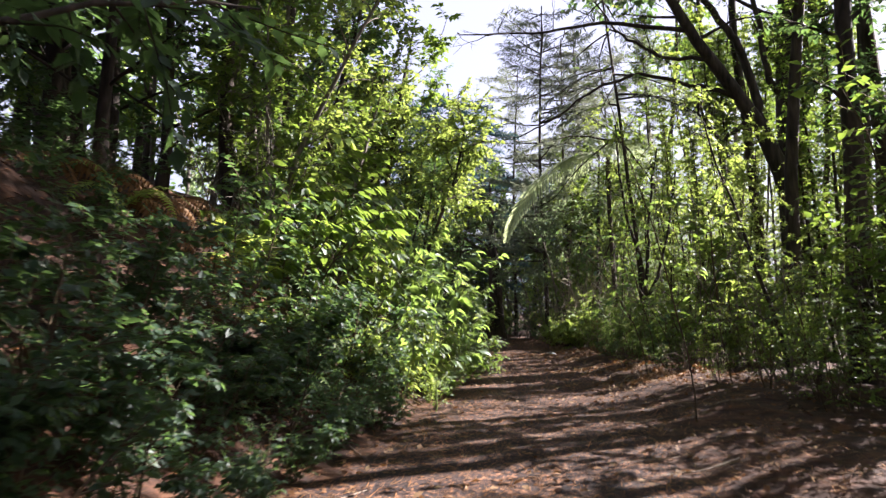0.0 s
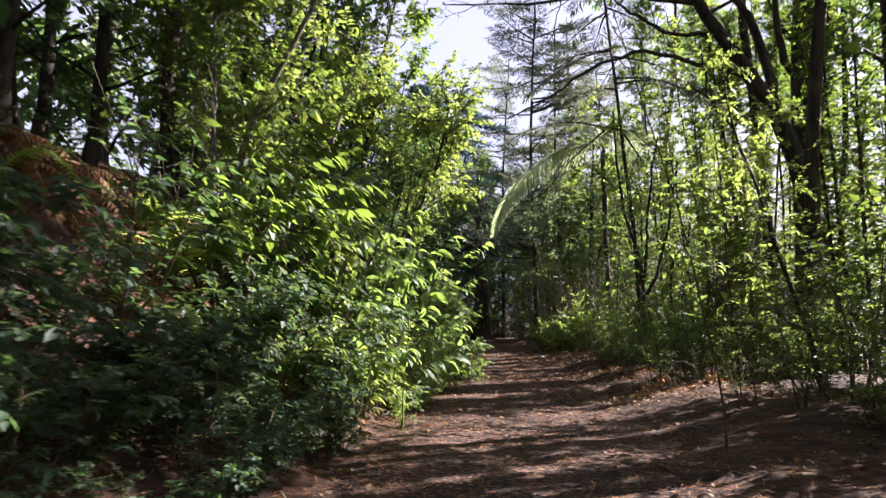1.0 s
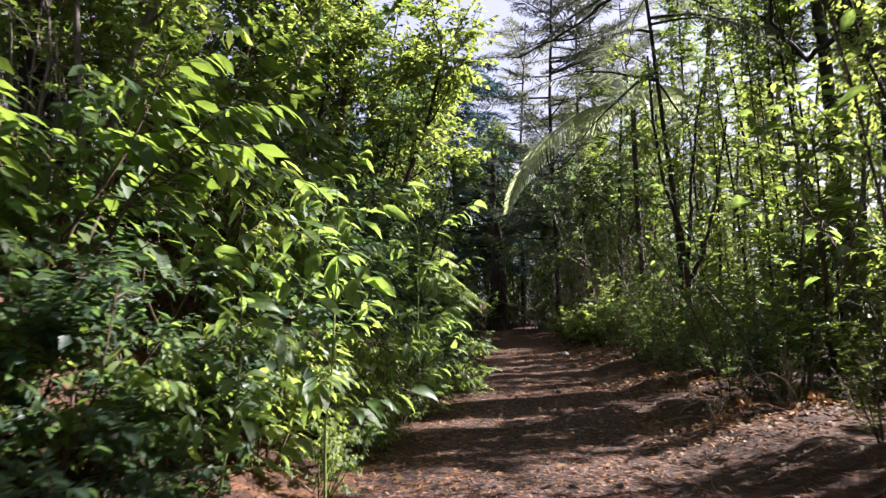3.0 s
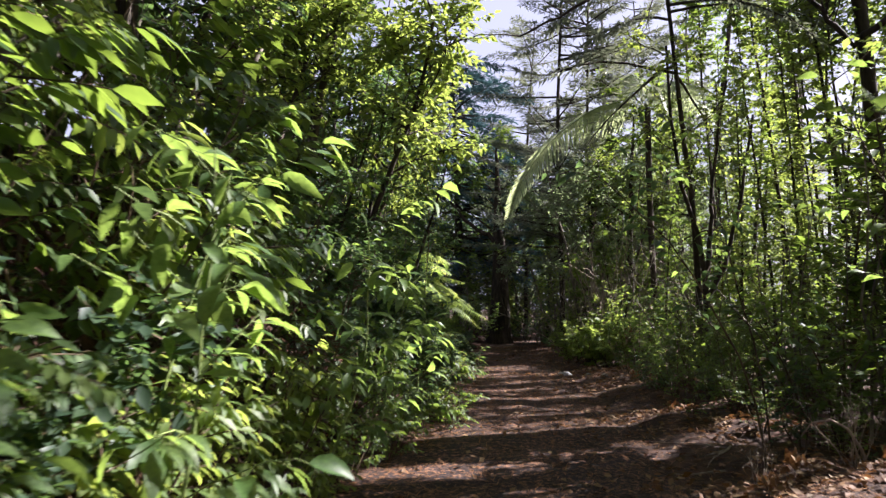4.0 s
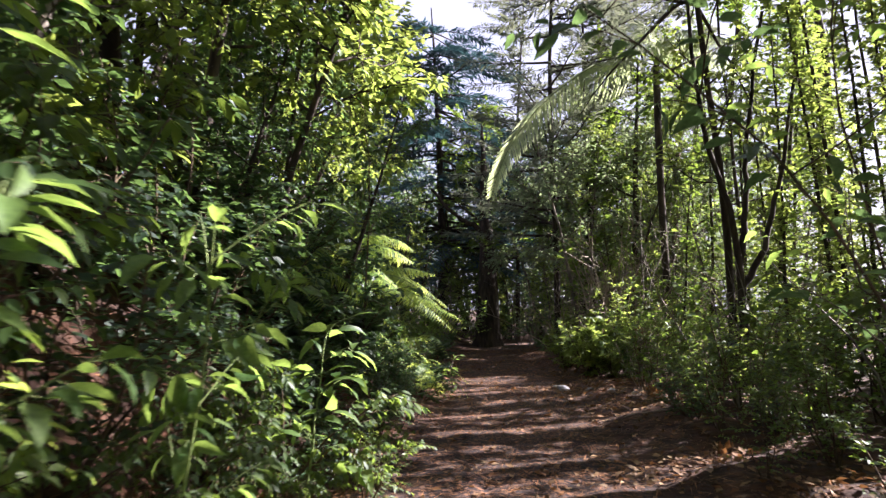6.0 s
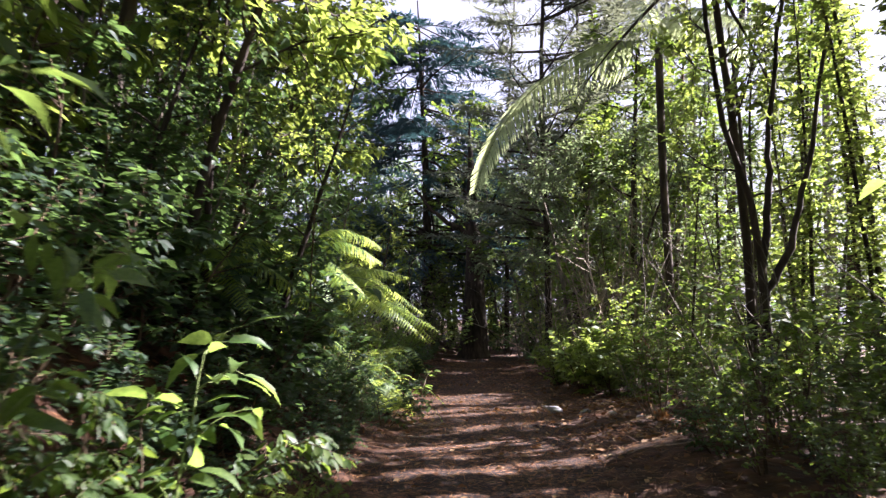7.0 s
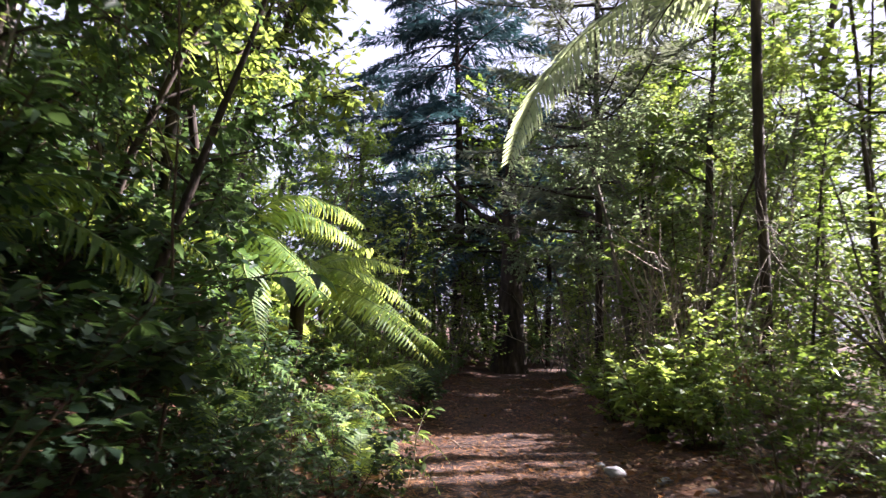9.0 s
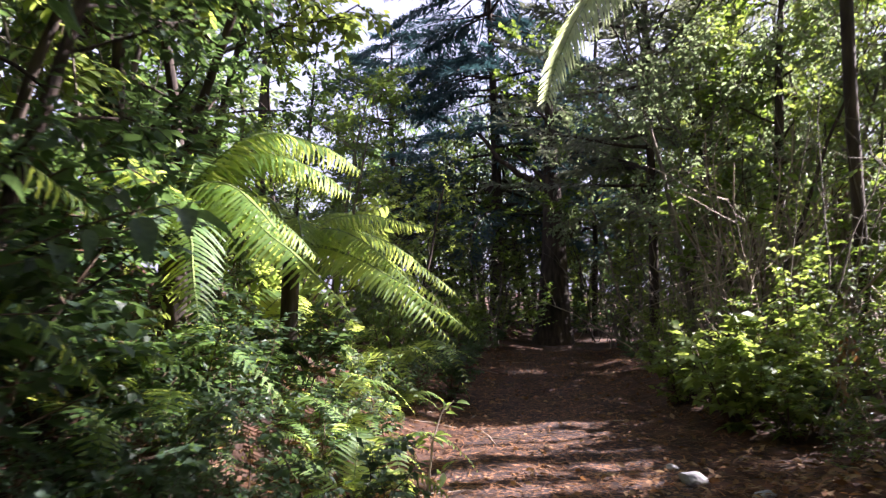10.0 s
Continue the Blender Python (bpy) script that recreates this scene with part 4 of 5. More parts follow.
edge_tree = make_tree(232, [(0, 0, -0.3), (0.0, 0, 1.4), (0.05, 0, 3.0), (0.02, 0, 4.6), (0.1, 0, 6.5), (0.0, 0.1, 8.5), (0.1, 0, 10.5)], 0.16, 0.05, "dark tree trunk hung with shaded leaves", LEAF_DARK_SHADE, BARK_DARK, limbs=22, limb_len=0.9, low=0.33, twigs=11, twig_len=0.45, per=14, leaf=0.11)
at(edge_tree, 5.2, 9.4)
# trunks in the depth of the wood
for seed, x, y, r, h, lean, bark, label in [(1, 4.75, 29.2, 0.2, 6, (0.02, 0), BARK_DARK, "dark shaded tree trunk in the wood"), (2, 5.75, 30.6, 0.22, 6.5, (0, 0), BARK_DARK, "dark shaded tree trunk in the wood"), (3, 6.2, 26.0, 0.18, 7, (0, 0), BARK_RED, "tree with reddish peeling bark"),
                                            (4, 2.2, 32.0, 0.42, 7, (0.03, 0), BARK_DARK, "broad dark tree trunk at the track's end"), (9, 5.5, 26.6, 0.13, 7, (0, 0), BARK_DARK, "dark shaded tree trunk in the wood"),
                                            (7, 7.7, 32.7, 0.22, 8, (0, 0), BARK_RED, "tree with reddish peeling bark"), (8, -1.4, 16.1, 0.08, 6, (0.04, 0), BARK_DARK, "dark tree trunk on the bank")]:
    more = [(np.array([(0.1, 0, 3.2), (-0.35, 0, 3.75), (-0.8, 0, 3.95), (-1.3, 0, 4.4), (-1.7, 0, 4.9)]), 0.1, 0.04)] if seed == 4 else []
    t = make_tree(240 + seed, rising(60 + seed, h, lean, 0.03), r, 0.02, label, LEAF_BUSH, bark, limbs=13, limb_len=2.3, low=0.34, twigs=11, per=14, leaf=0.17, extra=more, group="shaded trunks")
    at(t, x, y)
multi = make_tree(250, [(0, 0, -0.3), (0, 0, 0.8), (-0.03, 0, 1.6), (-0.12, 0, 2.3), (-0.4, 0, 3.2), (-0.55, 0, 4.4), (-0.6, 0, 5.6)], 0.06, 0.02, "forked tree with many upright stems", LEAF_BRIGHT, BARK_DARK, limbs=10, limb_len=1.4, low=0.5, twigs=9, per=13, leaf=0.12,
                  extra=[(np.array([(-0.03, 0, 1.6), (0.1, 0.05, 2.3), (0.15, 0.1, 3.2), (0.4, 0.1, 5.0)]), 0.05, 0.02), (np.array([(0, 0, 1.2), (0.3, 0, 1.8), (0.55, 0.1, 2.6), (0.9, 0.1, 4.4)]), 0.05, 0.02)])
at(multi, 5.0, 18.5)


def make_slim(seed, height, reach, label, mat, low=0.12):
    """A slim upright young tree: one stem, short side twigs all the way up."""
    rng = np.random.default_rng(seed)
    root = tagged(new("slim_tree"), label, "tree", "slim trees across the track")
    stem = wander(rng, (0, 0, -0.2), (0, 0, 1), height + 0.2, 11, 0.035)
    part("trunk", [tube(stem, np.linspace(0.045, 0.01, 12), 7)], [BARK_DARK], root)
    wood, sets = [], []
    for f in np.linspace(low, 0.99, int(height * 21)):
        p, d = along(stem, [f])
        a = rng.uniform(0, 2 * np.pi)
        tw = wander(rng, p[0], (math.cos(a), math.sin(a), rng.uniform(0.1, 0.9)), reach * rng.uniform(0.5, 1.25) * (1.1 - 0.4 * f), 4, 0.16, (0, 0, -0.25))
        wood.append(tube(tw[::4], (0.008, 0.002), 3))
        sets.append(twig_leaves(rng, tw, 13, 0.115, 0.3))
    part("side_wood", wood, [TWIG], root, kind="stuff")
    part("crown", [blades(*gather(sets), BLADE_FAR)], [mat], root, kind="stuff")
    return root


slim = Planter([make_slim(290 + k, (8.4, 7.6, 8.0)[k], (0.34, 0.46, 0.6)[k], ("added sun screen: slim upright tree clothed in leaves", "added sun screen: slender young tree with short leafy twigs", "added sun screen: upright leafy tree with a thin dark stem")[k], (LEAF_BRIGHT, LEAF_BUSH, LEAF_BUSH)[k]) for k in range(3)])
# added to cut the low sun into bands; they stand in loose line abreast of it, with gaps between: place across the sun's
# way, distance from the track, kind, size
for v, x, k, size in [(3.55, 6.2, 2, 1.0), (5.15, 6.6, 1, 1.0), (5.5, 7.4, 0, 1.0), (6.5, 6.9, 0, 1.0), (7.5, 7.2, 1, 0.62), (8.75, 7.4, 1, 0.62), (9.35, 6.6, 1, 0.8), (10.6, 7.2, 0, 1.0), (11.75, 7.6, 1, 0.66), (12.3, 6.6, 0, 0.62), (13.0, 7.4, 0, 1.0), (13.35, 7.0, 0, 1.0), (14.15, 7.3, 0, 0.9), (14.95, 6.8, 0, 1.0), (15.95, 7.4, 1, 0.82), (17.05, 7.0, 0, 0.68), (19.2, 7.4, 1, 1.0), (19.9, 6.6, 1, 1.0), (21.4, 7.2, 1, 0.7),
                      (6.5, 8.4, 0, 1.1), (7.5, 8.9, 0, 0.75), (8.7, 8.5, 1, 0.75), (9.2, 9.0, 1, 1.0), (10.75, 8.8, 0, 1.05), (11.0, 8.2, 0, 1.05), (11.6, 8.9, 1, 0.8), (12.15, 8.5, 0, 0.75), (13.15, 8.6, 0, 1.05), (14.2, 8.8, 0, 1.0), (15.05, 8.4, 0, 1.0), (15.9, 8.9, 0, 0.85), (16.2, 8.3, 0, 0.72), (17.05, 8.6, 0, 0.8), (19.4, 8.6, 1, 1.1), (9.0, 7.0, 2, 0.95), (9.35, 6.9, 1, 1.0), (10.6, 6.9, 0, 1.0), (12.4, 5.9, 0, 0.6), (13.2, 6.0, 0, 0.72), (14.0, 5.9, 0, 0.72), (15.0, 5.8, 0, 0.7), (15.8, 6.0, 1, 0.75), (16.3, 6.3, 0, 0.66)]:
    slim.put(k, x, (v + 0.407 * x) / 0.913, rng.uniform(0, 360), size)
# ---- bare stems in the wood ----
bare = Planter([make_thicket(300 + k, (2.6, 3.4, 2.0)[k], (7, 6, 9)[k], ("clump of thin grey bare stems", "tall grey leafless stems in the wood", "low tangle of dead grey twigs")[k], twig=5) for k in range(3)])
for x, y, k in [(4.3, 11.9, 2), (4.4, 9.6, 0), (4.0, 12.0, 1), (4.4, 14.0, 0), (4.2, 16.2, 2), (4.3, 21.5, 1), (4.0, 23.6, 0), (4.9, 23.0, 1), (5.3, 25.0, 0), (3.9, 25.6, 1), (3.7, 27.8, 0), (5.0, 27.5, 1), (6.4, 22.0, 0), (6.8, 24.8, 1), (5.6, 19.5, 1), (1.0, 30.5, 0), (0.3, 32.0, 1), (-0.6, 30.8, 0),
                (3.6, 30.5, 2), (-2.3, 9.6, 2), (-3.0, 10.6, 0), (-2.0, 12.2, 1), (-3.4, 12.8, 0), (-1.2, 15.4, 0), (-1.0, 18.6, 1), (6.1, 10.8, 1), (5.2, 8.0, 0)]:
    bare.put(k, x, y, rng.uniform(0, 360), rng.uniform(0.8, 1.15))

dark_stems = Planter([make_thicket(320, 5.2, 6, "stand of thin dark stems in the depth of the wood", BARK_DARK, 6)])
for x, y, s in [(-1.6, 30.6, 0.9), (-0.7, 32.6, 1.0), (0.4, 31.4, 0.8), (0.9, 33.4, 1.0), (1.5, 35.6, 1.1), (3.4, 33.0, 0.9), (4.1, 31.0, 0.8), (2.9, 36.2, 1.1), (5.2, 33.6, 1.0), (-2.4, 28.6, 0.8), (6.3, 31.2, 0.9), (0.0, 36.4, 1.1), (-1.2, 35.0, 1.1)]:
    dark_stems.put(0, x, y, rng.uniform(0, 360), s)

pale_bare = Planter([make_thicket(310, 2.4, 8, "tangle of pale dry twigs in the wood", STICK, 7)])
for x, y, s in [(4.6, 24.4, 1.1), (3.7, 24.8, 0.9), (5.2, 26.0, 1.2), (4.2, 26.4, 1.0), (5.9, 24.0, 1.1), (3.6, 18.2, 0.5), (3.45, 10.75, 0.3), (3.7, 10.2, 0.25), (2.75, 10.6, 0.16)]:
    pale_bare.put(0, x, y, rng.uniform(0, 360), s)

# ---- ferns ----
ferns = Planter([make_fern(400 + k, (9, 8, 7)[k], ("green fern with arching feathered fronds", "spreading green fern on the bank", "small dark green fern")[k], (1.0, 0.85, 0.7)[k]) for k in range(3)])
for x, y, k, s in [(-2.2, 8.2, 0, 0.95), (-2.6, 9.0, 1, 0.9), (-1.9, 7.2, 2, 0.8), (-2.4, 11.2, 0, 0.9), (-1.5, 6.2, 1, 0.7), (-0.3, 18.2, 1, 0.9), (-0.55, 20.2, 0, 1.0), (0.25, 19.9, 2, 0.9), (0.1, 21.4, 1, 1.0), (-0.2, 17.3, 2, 0.9), (0.3, 22.8, 0, 0.9), (-0.9, 22.0, 0, 1.1), (0.5, 18.9, 2, 0.6),
                   (-1.2, 14.6, 1, 0.9), (-3.0, 7.0, 2, 0.9), (0.35, 24.5, 1, 0.8), (-0.9, 23.2, 2, 0.8), (0.2, 25.5, 2, 0.7), (-0.5, 24.2, 1, 0.8), (0.0, 18.0, 0, 0.6), (0.55, 19.6, 2, 0.6), (-0.2, 19.3, 1, 0.7), (0.6, 20.8, 2, 0.7), (0.82, 18.4, 2, 0.8), (0.72, 19.1, 1, 0.8)]:
    ferns.put(k, x, y, rng.uniform(0, 360), s, (0, 14))


dead_fronds = [build_mesh("frond", frond_chunks(np.random.default_rng(46 + k), arch(0.9, 0.1, (0.7, 0.5)[k]), 0.16, 14, 4, hang=0.3), [FERN_DEAD, TWIG]) for k in range(2)]


def make_dead_fern(seed, fronds):
    rng = np.random.default_rng(seed)
    root = tagged(new("dead_fern"), "withered rust-brown fern hanging on the bank", "fern", "withered ferns")
    part("crown", [tube([(0, 0, -0.1), (0, 0, 0.03), (0, 0, 0.08)], [0.05, 0.045, 0.02], 7)], [BARK_DARK], root)
    for k in range(fronds):
        ob = part("frond", dead_fronds[k % 2], None, root)
        ob.matrix_basis = pose(0, 0, 0.04, rng.uniform(-30, 15), rng.uniform(-20, 20), -90 + (k - fronds / 2) * 34 + rng.uniform(-15, 15)) @ Matrix.Scale(rng.uniform(0.6, 1.0), 4)
    return root


withered = Planter([make_dead_fern(430, 7), make_dead_fern(431, 6)])
for k, (x, y, s) in enumerate([(-3.2, 8.5, 0.9), (-2.8, 9.3, 0.8), (-3.5, 7.7, 0.9), (-2.4, 8.7, 0.7), (-3.4, 9.9, 0.8), (-2.7, 7.4, 0.7), (-2.1, 10.0, 0.6), (-2.6, 16.6, 0.9), (-1.8, 6.6, 0.6), (-0.4, 17.0, 0.5), (-3.9, 8.9, 0.9), (-3.0, 8.1, 0.8), (-3.3, 9.1, 1.0), (-2.5, 8.1, 0.8), (-3.7, 8.2, 1.0), (-2.9, 9.9, 0.9), (-3.1, 7.2, 0.9), (-2.2, 9.3, 0.7), (-4.3, 8.4, 1.1), (-4.0, 7.4, 1.0), (-2.4, 7.7, 0.7), (-1.7, 8.6, 0.6), (-3.6, 7.0, 1.0), (-4.3, 7.9, 1.0), (-3.2, 8.0, 0.9), (-2.8, 8.6, 0.9)]):
    withered.put(k, x, y, rng.uniform(-30, 30), s, (0, 12))


def frond_from(rng, a, b, lift, n=11):
    """A stalk from a to b that arches up by lift and falls at its end."""
    a, b = np.array(a, dtype=float), np.array(b, dtype=float)
    t = np.linspace(0, 1, n)[:, None]
    return a + (b - a) * t + np.array([0, 0, 1.0]) * lift * np.sin(np.pi * t ** 0.8) + rng.normal(0, 0.004, (n, 3))


def make_crown_fern(seed, base, top, tips, width, pairs, per, label, mat, r=0.07, hang=0.1, lift=0.3):
    rng = np.random.default_rng(seed)
    root = tagged(new("tree_fern"), label, "tree fern")
    root.location = base
    b = np.array(base)
    top = np.array(top) - b
    stem = np.linspace(0, 1, 7)[:, None] * (top - np.array([0, 0, -0.25])) - np.array([0, 0, 0.25]) + rng.normal(0, 0.012, (7, 3))
    part("trunk", [tube(np.vstack([stem, top[None]]), [r * 1.3, r * 1.1, r, r, r, r, r, r * 0.7], 9)], [BARK_DARK], root)
    for tip in tips:
        tip, lf = np.array(tip[:3]) - b, tip[3] if len(tip) > 3 else lift
        part("frond", frond_chunks(rng, frond_from(rng, top, tip, lf), width, pairs, per, hang=hang), [mat, STEM_GREEN], root)
    return root


make_crown_fern(410, spot(-0.32, 18.7), (-0.3, 18.7, 1.68), [(0.7, 19.2, 2.0, 0.38), (0.71, 18.9, 1.81, 0.32), (0.5, 18.3, 1.49, 0.24), (0.92, 18.0, 1.12, 0.2), (-0.05, 17.8, 1.32, 0.25), (0.55, 18.7, 1.42, 0.26), (0.35, 17.6, 1.1, 0.25), (-0.6, 17.7, 1.7, 0.3), (-1.4, 18.4, 1.9, 0.3), (-1.3, 19.4, 1.9, 0.3), (-0.4, 19.8, 1.9, 0.35), (0.35, 19.6, 1.9, 0.32)],
                0.34, 40, 9, "tree fern with sunlit feathered fronds reaching over the track", FERN, hang=0.18)
make_crown_fern(413, spot(-0.12, 20.2), (-0.1, 20.2, 1.55), [(0.95, 20.2, 1.7, 0.2), (1.4, 19.0, 0.99, 0.15), (0.6, 20.9, 1.6, 0.3), (-0.8, 20.9, 1.9, 0.3), (0.3, 19.3, 1.35, 0.3), (-0.9, 19.8, 1.8, 0.3), (1.15, 20.8, 1.2, 0.3), (1.25, 19.8, 0.85, 0.22), (1.0, 19.5, 1.25, 0.26), (1.3, 21.2, 0.8, 0.3)],
                0.3, 40, 9, "tree fern with arching fronds low over the track", FERN, hang=0.18)
make_crown_fern(414, spot(-0.5, 16.0), (-0.45, 16.0, 1.62), [(0.66, 16.4, 0.95, 0.24), (0.1, 15.4, 1.2, 0.2), (-0.3, 17.0, 1.6, 0.25), (-1.3, 16.0, 1.8, 0.25), (0.35, 16.9, 1.45, 0.28), (-0.6, 15.1, 1.5, 0.25)],
                0.26, 36, 7, "shaded dark green tree fern on the bank", FERN, hang=0.18)
# the tall tree fern whose pale frond hangs over the track
tall_fern = make_crown_fern(411, spot(5.3, 23.0), (5.15, 22.95, 5.85), [(4.2, 21.2, 5.9, 0.5), (5.9, 21.2, 5.6, 0.5), (6.9, 22.6, 5.4, 0.5), (6.6, 21.4, 5.5, 0.5), (5.0, 20.8, 5.2, 0.5)], 0.46, 48, 7, "tall tree fern with long pale drooping fronds", FERN_PALE, r=0.07, hang=0.35)
long_frond = np.array([(5.15, 22.95, 5.85), (4.8, 22.87, 5.95), (4.45, 22.8, 5.93), (4.05, 22.7, 5.83), (3.68, 22.6, 5.61), (3.2, 22.52, 5.25), (2.8, 22.45, 4.87), (2.48, 22.4, 4.46), (2.22, 22.36, 4.02), (2.04, 22.32, 3.6), (1.92, 22.3, 3.18)])
part("frond", frond_chunks(np.random.default_rng(412), long_frond - np.array(spot(5.3, 23.0)), 0.66, 64, 9, hang=0.65, fill=0.6, flat=(0.2, -0.9, 0.35)), [FERN_PALE, STEM_GREEN], tall_fern, "long pale yellow-green hanging frond")

# ---- conifers ----
blue = Planter([make_conifer(500 + k, (12.0, 9.5)[k], (5.2, 3.8)[k], (3.4, 2.6)[k], ("dark blue-green conifer with flat tiered boughs", "smaller blue-green conifer with drooping boughs")[k], CONIFER, every=(0.75, 0.85)[k], per=(9, 7)[k], tuft=(0.24, 0.2)[k], droop=-0.3, wide=0.9, taper=0.45) for k in range(2)])
for x, y, k, s in [(0.75, 35.0, 0, 1.0), (3.2, 40.5, 1, 0.95), (-2.6, 38.0, 1, 1.0)]:
    blue.put(k, x, y, rng.uniform(0, 360), s)
pines = Planter([make_conifer(510 + k, (19, 16)[k], 3.8, (4.0, 3.0)[k], "tall thin pine with sparse grey-green boughs", PINE, every=0.9, per=4, tuft=0.26, droop=0.1, bark=BARK_GREY) for k in range(2)])
for x, y, k, s in [(8.6, 45, 0, 1.0), (11.5, 40, 1, 1.0), (13, 33, 1, 0.9)]:
    pines.put(k, x, y, rng.uniform(0, 360), s)

spray = make_conifer(515, 11.0, 3.6, 5.7, "pine with pale sprays of needles hanging over the track", PINE, every=0.8, per=3, tuft=0.17, droop=-0.6, bark=BARK_DARK, stout=0.0055)
at(spray, 5.0, 18.9)

grey = Planter([make_conifer(516, 13.0, 3.4, 3.4, "old pine with a haze of grey-brown twigs", PINE, every=0.66, per=4, tuft=0.19, droop=0.25, bark=BARK_DARK, stout=0.007, taper=0.3)])
for x, y, s in [(4.9, 28.6, 0.9), (7.6, 33.0, 1.0), (3.7, 27.0, 0.95), (3.4, 35.5, 1.0)]:
    grey.put(0, x, y, rng.uniform(0, 360), s)

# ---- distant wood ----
far_trees = Planter([make_tree(600 + k, rising(80 + k, (9, 11, 8)[k]), 0.12, 0.02, ("distant leafy tree in full sun", "distant tall leafy tree with haze-paled green", "distant round-crowned green tree")[k], LEAF_FAR, BARK_GREY, limbs=7, limb_len=3.4, low=0.1, twigs=21, twig_len=1.2, per=8, leaf=0.3, thin_twigs=False, sides=6, group="distant trees") for k in range(3)])
dark_far = Planter([make_tree(620 + k, rising(90 + k, (8.5, 7)[k]), 0.14, 0.02, ("dense tree coloured dark green for shade in the depth of the wood", "tree with low branches in the wood, coloured dark for shade")[k], LEAF_DARK_SHADE, BARK_DARK, limbs=8, limb_len=2.8, low=0.06, twigs=19, twig_len=0.9, per=12, leaf=0.24, thin_twigs=False, sides=6, group="dark trees of the wood") for k in range(2)])
for x, y, s in [(-9, 33, 1.0), (-6.5, 36, 1.0), (-4.4, 33, 0.8), (-7, 30, 0.9), (-3.6, 43, 1.0), (-1.0, 41, 0.85), (1.8, 44, 0.9), (-1.4, 36.8, 0.7), (1.6, 37.4, 0.7), (-8.5, 40, 1.1), (-12, 42, 1.1), (-7.5, 10, 1.25), (-7.2, 14, 1.25), (-7.0, 18, 1.15), (-6.6, 22, 1.05), (-8.5, 6, 1.25), (0.8, 36.6, 0.5), (2.7, 37.6, 0.5), (4.3, 36.4, 0.55), (-0.6, 35.2, 0.45), (4.0, 46.5, 1.0), (-0.8, 47, 1.0), (-2.0, 37.8, 0.8), (0.2, 38.6, 0.7), (2.2, 39.4, 0.75), (4.6, 38.8, 0.8), (6.6, 37.2, 0.7), (-4.6, 44.4, 1.2), (1.6, 42.0, 0.9), (6.4, 44.0, 1.1), (9.0, 42.0, 0.9)]:
    dark_far.put(int(rng.integers(2)), x, y, rng.uniform(0, 360), s)
for x, y, s in [(5.0, 41.5, 0.8), (7.4, 39.5, 0.75), (9.8, 36.5, 0.75), (8.4, 34.0, 0.6)]:
    far_trees.put(int(rng.integers(3)), x, y, rng.uniform(0, 360), s)
for row in range(2):
    for x in np.arange(-16 + 6 * row, 32 - 8 * row, 5.0):
        far_trees.put(int(rng.integers(3)), x + rng.normal(0, 0.8), 46 + row * 7 + rng.normal(0, 1.2), rng.uniform(0, 360), rng.uniform(0.7, 0.95))
for y in np.arange(-8, 46, 3.8):
    far_trees.put(int(rng.integers(3)), 13.0 + rng.normal(0, 0.8), y + rng.normal(0, 0.8), rng.uniform(0, 360), rng.uniform(0.64, 0.8))
for y in np.arange(-8, 46, 4.0):
    far_trees.put(int(rng.integers(3)), 20 + rng.normal(0, 1.0), y + rng.normal(0, 0.8), rng.uniform(0, 360), rng.uniform(0.7, 1.0))
for x, y in [(-13, 11), (-12.5, 15), (-14, 19), (-13, 24)]:
    far_trees.put(1, x, y, rng.uniform(0, 360), 1.25)
for row in range(1):
    for y in np.arange(-6, 46, 8.8):
        far_trees.put(int(rng.integers(3)), -9 - row * 5 + rng.normal(0, 1.0), y + rng.normal(0, 0.8), rng.uniform(0, 360), rng.uniform(0.9, 1.2))
for x in np.arange(-8, 14, 4.4):
    far_trees.put(int(rng.integers(3)), x, -8 + rng.normal(0, 1), rng.uniform(0, 360), rng.uniform(0.8, 1.0))

